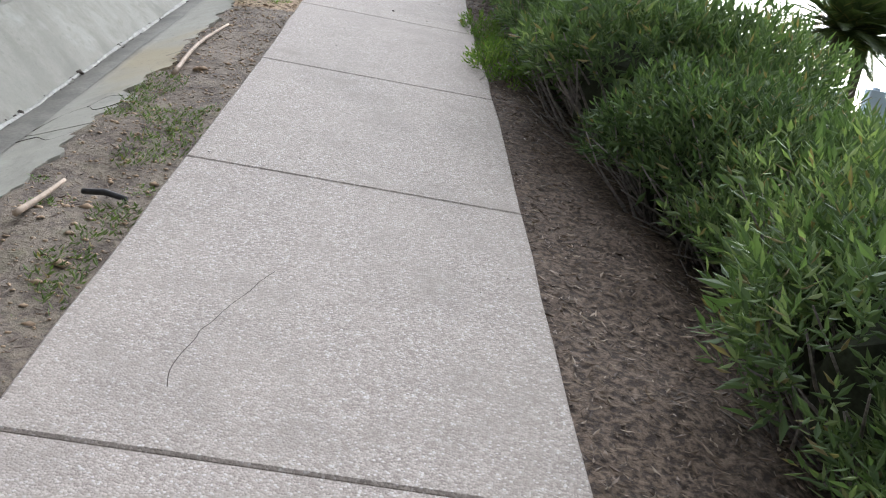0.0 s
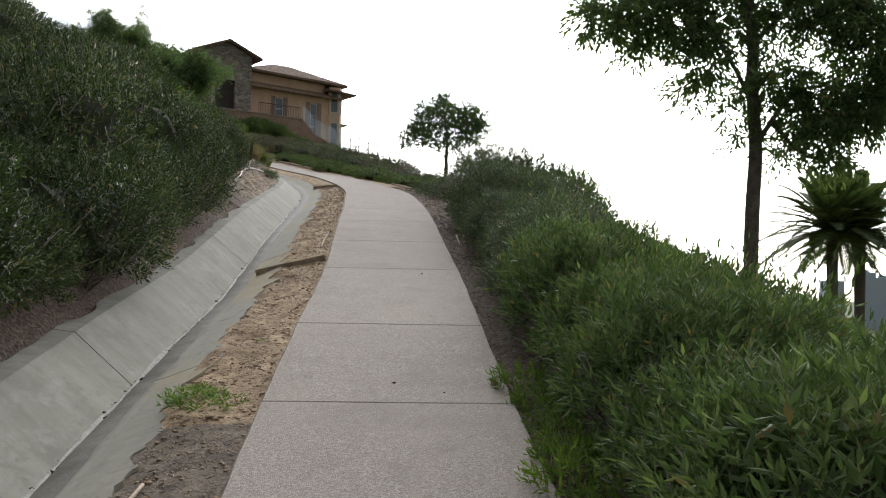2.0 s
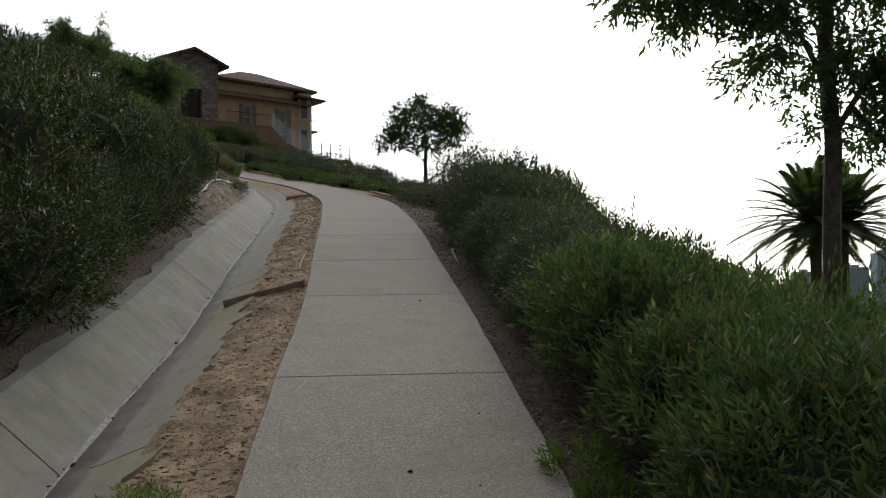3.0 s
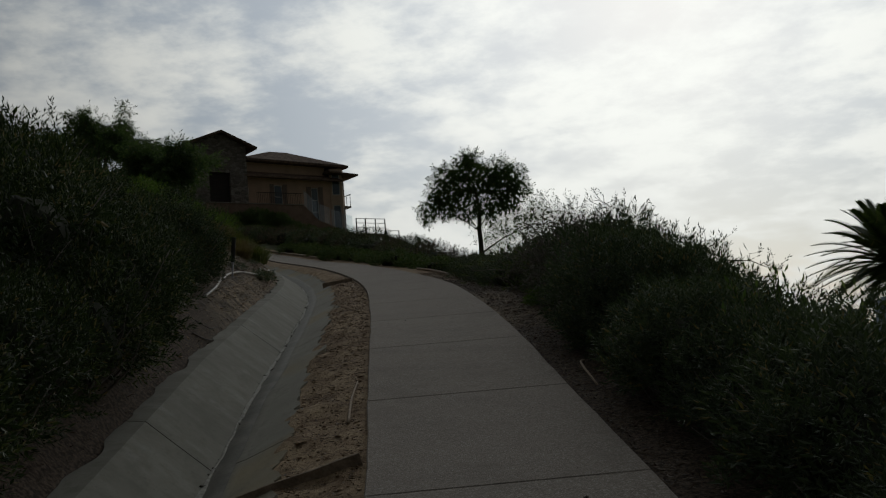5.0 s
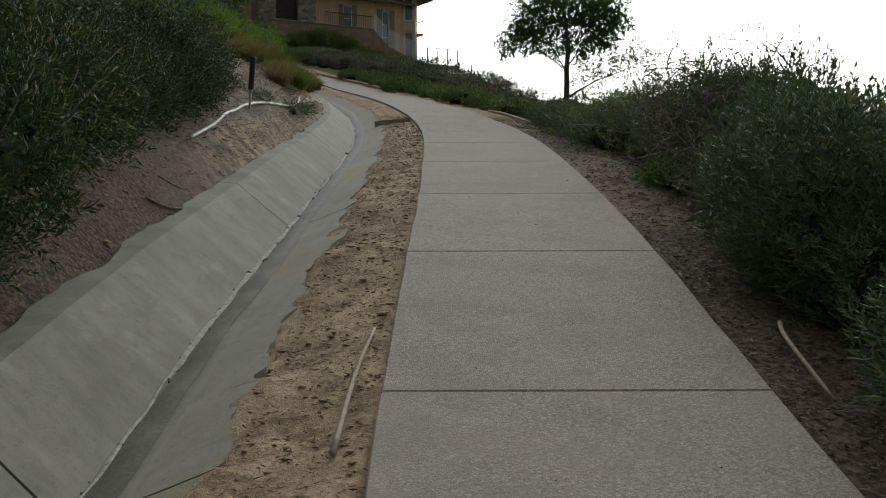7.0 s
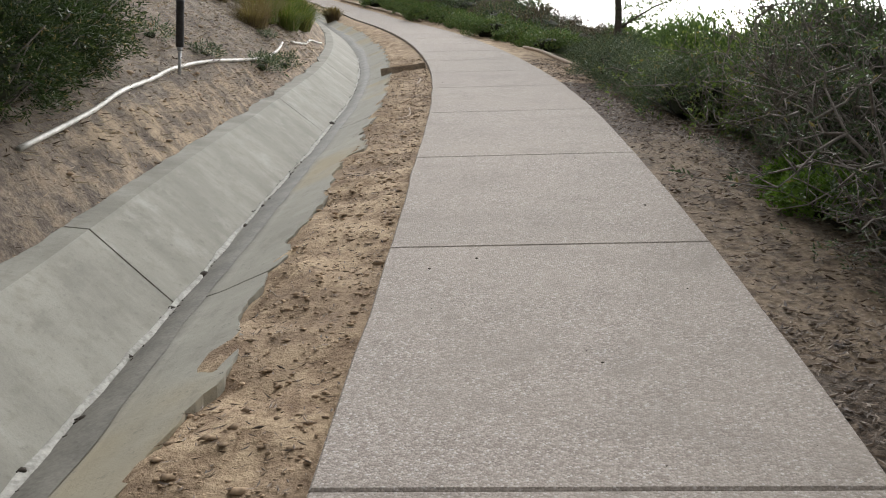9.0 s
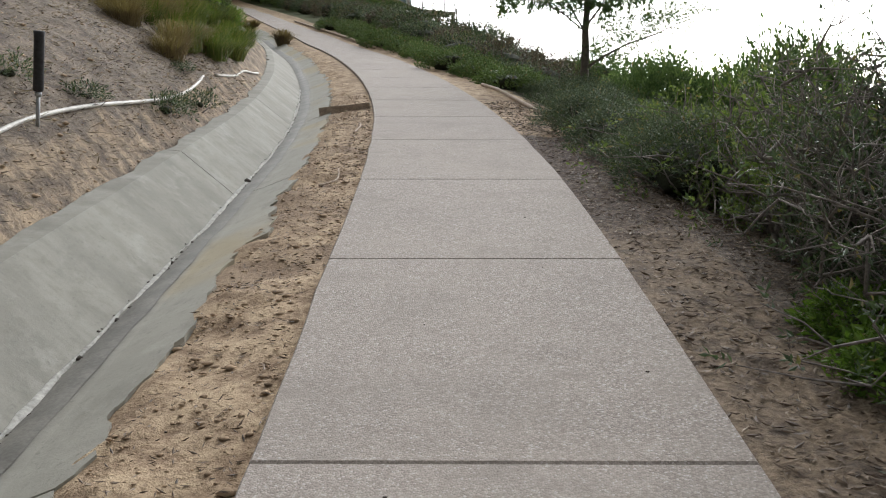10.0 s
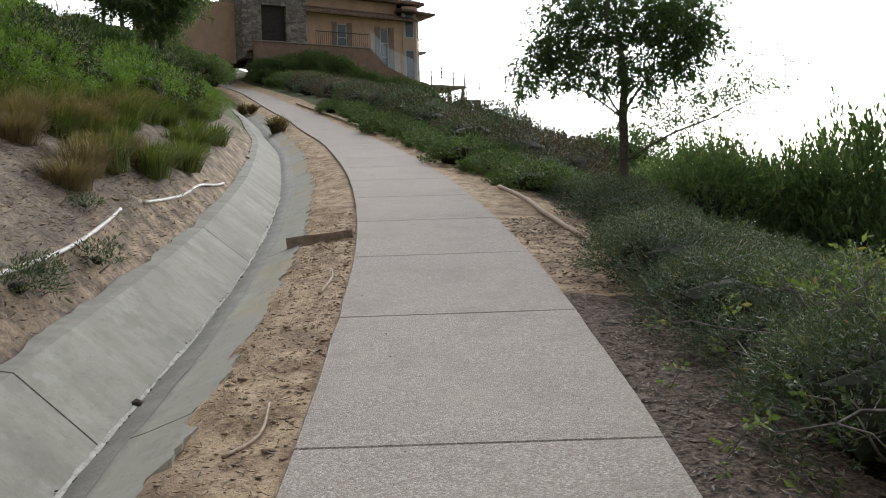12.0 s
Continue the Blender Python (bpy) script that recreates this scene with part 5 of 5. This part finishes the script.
# irrigation pipe lying on the bank
pipe = new("irrigation_pipe")
tagged(pipe, "white plastic irrigation pipe lying along the dirt bank", "pipe")
tube("pipe_run", smooth_points([on_ground(y, u, l) for y, u, l in ((1.0, -2.26, 0.03), (3.0, -2.25, 0.04), (4.5, -2.27, 0.03), (5.5, -2.29, 0.04), (7.0, -2.34, 0.03), (7.6, -2.45, 0.02))]), 0.0155, M_PIPE, pipe, 8)
tube("pipe_run", smooth_points([on_ground(y, u, 0.022) for y, u in ((17.2, -2.46), (18.08, -2.48), (18.7, -2.52), (19.4, -2.57), (20.0, -2.59), (20.8, -2.53), (22.1, -2.44), (23.0, -2.42), (23.8, -2.44), (24.5, -2.48))]), 0.0155, M_PIPE, pipe, 8)
tube("pipe_run", smooth_points([on_ground(y, u, 0.022) for y, u in ((25.1, -2.44), (26.4, -2.38), (27.4, -2.36), (28.1, -2.28), (28.6, -2.24))]), 0.016, M_PIPE, pipe, 8)

# sprinkler stake with a black sleeve
base = on_ground(19.95, -2.54)
stake = new("sprinkler_stake")
stake.matrix_basis = Matrix.Translation(base) @ pose(0, 0, 0, 4, 7, 0)
tagged(stake, "steel stake with a black rubber sleeve stuck in the bank", "stake")
tube("rod", [(0, 0, -0.15), (0, 0, 0.28)], 0.012, M_STEEL, stake, 8)
tube("collar", [(0, 0, 0.17), (0, 0, 0.20)], 0.02, M_STEEL, stake, 10)
tube("sleeve", [(0, 0, 0.20), (0, 0, 0.21), (0, 0, 0.52), (0, 0, 0.545), (0, 0, 0.55)], [0.026, 0.03, 0.03, 0.034, 0.026], M_BLACK, stake, 12)


def plank(a, b, high, thick, label):
    d = b - a
    bm = box_bm(0, d.length, -thick / 2, thick / 2, -0.05, high, 0.004)
    bmesh.ops.subdivide_edges(bm, edges=[e for e in bm.edges if abs(e.verts[0].co.x - e.verts[1].co.x) > 0.3], cuts=5)
    for v in bm.verts:
        v.co += Vector((0, 0.006 * noise.noise(v.co * 7), 0.008 * noise.noise(v.co * 5 + Vector((3, 0, 0)))))
    ob = part("plank", bm, M_WOOD)
    side = Vector((-d.y, d.x, 0)).normalized()
    x = d.normalized()
    z = x.cross(side)
    ob.matrix_basis = Matrix.Translation(a) @ Matrix((x, side, z)).transposed().to_4x4()
    return tagged(ob, label, "plank", "edging planks")


plank(on_ground(11.9, -0.70, 0.02), in_channel(11.82, -1.42, 0.02), 0.045, 0.035, "weathered wooden plank across the dirt strip")
plank(on_ground(25.35, -0.70, 0.02), in_channel(25.5, -1.30, 0.05), 0.05, 0.04, "weathered wooden edging board across the dirt strip")


def stick(pts, rad, label, mat=M_STICK):
    return tagged(tube("stick", smooth_points(pts, 4), [rad * k for k in np.linspace(1, 0.6, (len(pts) - 1) * 4 + 1)], mat, None, 6), label, "stick", "sticks")


stick([on_ground(4.56, -1.06, 0.02), on_ground(5.2, -1.08, 0.03), on_ground(5.95, -1.04, 0.02)], 0.014, "bare reddish stick lying on the dirt strip")
stick([on_ground(12.71, -0.79, 0.015), on_ground(13.3, -0.78, 0.03), on_ground(13.78, -0.75, 0.015)], 0.011, "bare pale stick lying beside the path")
stick([on_ground(13.83, 0.95, 0.01), on_ground(13.5, 0.86, 0.07), on_ground(13.05, 0.86, 0.02)], 0.011, "curved bare twig on the mulch")
stick([on_ground(5.2, 0.60, 0.07), on_ground(5.35, 0.64, 0.075), on_ground(5.6, 0.60, 0.07)], 0.004, "thin dark twig on the slab edge", M_TWIG)
stick([on_ground(15.6, -2.3, 0.02), on_ground(15.8, -2.2, 0.03), on_ground(16.3, -2.1, 0.06)], 0.009, "dead forked branch hanging over the channel", M_TWIG)
stick([on_ground(16.0, -2.35, 0.02), on_ground(16.2, -2.25, 0.05), on_ground(16.35, -2.2, 0.1)], 0.008, "dead branch hanging over the channel", M_TWIG)
stick([on_ground(20.6, -0.95, 0.012), on_ground(20.8, -0.85, 0.02), on_ground(21.1, -0.86, 0.012)], 0.009, "short pale stick on the sandy strip")
stick([on_ground(23.2, -0.85, 0.012), on_ground(23.6, -0.80, 0.02), on_ground(23.9, -0.82, 0.012)], 0.012, "short pale stick on the sandy strip")
stick([in_channel(2.53, -1.05, 0.02), on_ground(2.72, -1.03, 0.03), on_ground(2.91, -1.03, 0.03)], 0.013, "short broken stake lying in the weeds", M_STICK)
tagged(tube("pipe_offcut", [on_ground(2.80, -0.93, 0.025), on_ground(2.78, -0.85, 0.03), on_ground(2.73, -0.76, 0.025)], [0.010, 0.012, 0.009], M_BLACK, None, 8), "black rubber pipe offcut lying in the weeds", "pipe offcut")
log = tube("log", smooth_points([on_ground(25.0, 1.26, 0.03), on_ground(26.2, 1.20, 0.04), on_ground(27.4, 1.22, 0.04), on_ground(28.5, 1.16, 0.03)]), 0.026, M_STICK, None, 8)
tagged(log, "long pale log edging the sandy shoulder", "log")
tagged(tube("log", smooth_points([on_ground(39.3, 0.90, 0.05), on_ground(44, 0.92, 0.05), on_ground(50, 0.9, 0.05), on_ground(56, 0.86, 0.05)]), 0.04, M_STICK, None, 8), "long pale kerb log along the far path", "log")

# weeds along the edges
weed = [shrub("weed", M_LEAF_B, 171 + i, 0.17, 0.17, 60, 8, 0.045, 0.012, 0.09, 0, 0, up=0.8) for i in range(3)]
spots = [(7.06, -1.0, 1.15, 0.55), (7.3, -1.08, 0.8, 0.5), (7.2, 0.76, 0.9, 1.1), (6.9, 0.80, 0.8, 1.0), (6.5, 0.82, 0.8, 1.0), (6.1, 0.80, 0.9, 1.1), (5.75, 0.76, 1.0, 1.2), (5.5, 0.84, 0.9, 1.0), (2.9, -0.74, 0.35, 0.6), (3.3, -0.76, 0.45, 0.5),
         (2.75, -1.02, 0.45, 0.5), (2.4, -0.95, 0.4, 0.4), (1.7, -0.98, 0.45, 0.45), (1.2, -0.8, 0.4, 0.45), (0.8, -1.0, 0.45, 0.5), (2.0, -0.78, 0.35, 0.45), (3.6, -0.80, 0.4, 0.5), (3.0, -1.1, 0.4, 0.4), (8.4, -0.85, 0.4, 0.6)]
plant(weed, spots, "small green weed growing in the dirt", "weed", "weeds")
dull = [shrub("bank_weed", M_LEAF_G, 175 + i, 0.2, 0.2, 70, 8, 0.04, 0.009, 0.1, 4, 0.3, up=0.8, limbs=2) for i in range(2)]
plant(dull, [(23.3, -2.31, 0.9, 0.9), (22.2, -2.36, 1.0, 0.9), (22.6, -2.40, 0.7, 0.8), (21.0, -2.62, 0.8, 0.8), (20.4, -2.9, 0.9, 0.8), (24.0, -2.62, 0.7, 0.8)], "small grey-green weed on the dry bank", "weed", "bank weeds")
round_bush = [tuft("round_bush", M_DRY, 181, 500, 0.42, 0.2, 0.012)]
plant(round_bush, [(43.0, -1.25, 1.25, 1.1), (54.5, -1.5, 1.2, 1.1), (53.0, -1.25, 1.0, 1.0)], "round dry grassy bush at the path's edge", "bush", "round bushes")


# ---------------------------------------------------------------- litter
def flakes(name, count, y0, y1, u0, u1, length, width, mat, label, seed, lift=0.006, dense=1.0, up=0.0, category="litter", patchy=0.0):
    """Leaves strewn over the soil, or standing up in patches."""
    r = np.random.default_rng(seed)
    y, u = r.uniform(y0, y1, count), u0 + (u1 - u0) * r.uniform(0, 1, count) ** dense
    if patchy:
        keep = np.array([noise.noise(Vector((a * 2.2, b * 3.0, seed))) > patchy for a, b in zip(y, u)])
        y, u = y[keep], u[keep]
    count = len(y)
    x, yy = beside(y, u)
    z, off = lie(x, yy)
    z = z + np.array([relief(a, b, c) for a, b, c in zip(x.tolist(), yy.tolist(), off.tolist())]) + lift + r.uniform(0, 0.012, count)
    a = r.uniform(0, 6.28, count)
    ax = unit(np.stack([np.cos(a), np.sin(a), up + r.normal(0, 0.22, count)], -1))
    sd = unit(np.cross(ax, unit(r.normal(0, 0.35, (count, 3)) + [0.3 * up, 0, 1.0])))
    s = r.uniform(0.5, 1.4, count)
    v = leaf_quads(np.stack([x, yy, z], -1), ax, sd, length * s, width * s, 0.3)
    return tagged(mesh_object(name, v, [tuple(q) for q in np.arange(len(v)).reshape(-1, 4).tolist()], mat), label, category, kind="stuff")


flakes("leaf_litter", 15000, -2, 9, 0.68, 2.1, 0.036, 0.0085, M_LITTER, "fallen brown leaves and bark mulch beside the path", 1, dense=1.2)
flakes("leaf_litter", 10000, 9, 16, 0.68, 2.0, 0.036, 0.009, M_LITTER, "fallen brown leaves and mulch beside the path", 9, dense=1.2)
flakes("leaf_litter", 22000, 14.5, 26, 0.69, 2.2, 0.040, 0.0105, M_LITTER, "fallen brown leaves and mulch beside the path", 2, dense=0.9)
flakes("leaf_litter", 1500, 15, 26, 0.9, 2.2, 0.075, 0.004, M_STRAW, "dry twigs and stalks strewn beside the path", 12)
flakes("leaf_litter", 7000, -1, 26, -1.14, -0.69, 0.032, 0.006, M_LITTER, "dead leaves and twigs on the dirt strip", 3)
flakes("leaf_litter", 9000, -1, 27, -3.0, -2.2, 0.05, 0.008, M_LITTER, "dead leaves and twigs on the bank", 4)
flakes("straw", 12000, 17, 27, -5.5, -2.25, 0.075, 0.006, M_STRAW, "dry straw and stalks strewn on the bare bank", 5, dense=0.6)
flakes("leaf_litter", 6000, 17, 27, -5.5, -2.25, 0.05, 0.009, M_LITTER, "dead leaves strewn on the bare bank", 15, dense=0.6)
flakes("low_weeds", 9000, -1, 4.6, -1.16, -0.69, 0.026, 0.007, M_LEAF_Y, "low green weeds and moss on the dirt strip", 13, up=0.8, category="weeds", patchy=0.12)


def clods(name, count, y0, y1, u0, u1, size, seed, mat, label, place):
    """Small uneven lumps lying about."""
    r = np.random.default_rng(seed)
    oct_v = np.array([(1, 0, 0), (-1, 0, 0), (0, 1, 0), (0, -1, 0), (0, 0, 0.8), (0, 0, -0.6)])
    oct_f = [(0, 2, 4), (2, 1, 4), (1, 3, 4), (3, 0, 4), (2, 0, 5), (1, 2, 5), (3, 1, 5), (0, 3, 5)]
    verts, faces = [], []
    for _ in range(count):
        y, u = r.uniform(y0, y1), r.uniform(u0, u1)
        p = place(y, u)
        s = size * r.lognormal(0, 0.5)
        o = len(verts)
        a = r.uniform(0, 6.28)
        for v in oct_v * r.uniform(0.6, 1.3, (6, 3)):
            verts.append((p.x + (v[0] * math.cos(a) - v[1] * math.sin(a)) * s, p.y + (v[0] * math.sin(a) + v[1] * math.cos(a)) * s, p.z + v[2] * s * 0.55))
        faces += [tuple(i + o for i in f) for f in oct_f]
    return tagged(mesh_object(name, verts, faces, mat, None, True), label, "clods", kind="stuff")


clods("dirt_clods", 9000, 0, 27, -1.16, -0.70, 0.0075, 5, M_CLOD, "dry clods on the sandy strip", on_ground)
clods("bank_clods", 4200, 14, 28, -4.6, -2.2, 0.010, 6, M_CLOD, "dry clods on the bank", on_ground)
clods("channel_debris", 950, 1, 30, -1.65, -1.595, 0.0095, 7, M_DEBRIS, "dark debris caught in the channel crease", in_channel)
clods("grit", 110, 2, 24, -0.62, 0.62, 0.0035, 8, M_DEBRIS, "dark grit and seeds scattered on the slabs", lambda y, u: Vector((*[float(k) for k in beside(y, u)], float(line_z(y)) + 0.004)))
stone = clods("pebble", 1, 17.3, 17.31, 0.50, 0.501, 0.022, 9, M_DEBRIS, "dark pebble lying on a slab", lambda y, u: Vector((*[float(k) for k in beside(y, u)], float(line_z(y)) + 0.012)))


# ---------------------------------------------------------------- poles up the hill
pole = new("light_pole")
px, py = -33.5, 60.0
pole.matrix_basis = pose(px, py, ground_z(px, py))
tagged(pole, "tall grey light pole with a white sign on the hill", "light pole")
tube("shaft", [(0, 0, -0.3), (0, 0, 4), (0, 0, 12.5)], [0.14, 0.13, 0.10], M_STEEL, pole, 10)
part("sign", box_bm(-0.35, 0.35, -0.2, -0.15, 5.1, 5.9, 0.02), M_SIGN, pole)
tube("collar", [(0, 0, 8.0), (0, 0, 8.4)], 0.17, M_STEEL, pole, 10)
for i in range(9):
    x = -8.6 + i * 0.42
    z = ground_z(x, 58.0)
    fp = tube("fence_stake", [(x, 58.0, z - 0.2), (x, 58.0, z + 1.5 + 0.25 * math.sin(i * 2.1))], 0.035, M_STEEL, None, 6)
    tagged(fp, "thin metal fence stake on the crest", "fence stake", "crest fence stakes")


# cracks in the channel's apron
def crack(pts):
    return tube("crack", smooth_points([in_channel(y, u, -0.0005) for y, u in pts], 4), 0.0019, M_DEBRIS, channel, 4)


crack([(3.55, -1.50), (3.62, -1.40), (3.52, -1.30), (3.66, -1.16)])
crack([(3.75, -1.46), (3.95, -1.42), (4.05, -1.33), (3.95, -1.26), (4.0, -1.16)])
crack([(4.05, -1.33), (4.2, -1.28), (4.16, -1.20)])
crack([(9.6, -1.40), (9.55, -1.30), (9.62, -1.16)])


# a hairline crack wandering over one slab
def hairline(pts):
    on_slab = [Vector((*[float(k) for k in beside(y, u)], float(line_z(y)) - 0.0004)) for y, u in pts]
    return tube("crack", smooth_points(on_slab, 3), 0.0014, M_DEBRIS, path, 4)


hairline([(1.64, -0.34), (1.71, -0.352), (1.79, -0.345), (1.87, -0.328), (1.92, -0.325), (1.97, -0.306), (2.07, -0.28), (2.18, -0.24), (2.25, -0.222), (2.33, -0.19)])
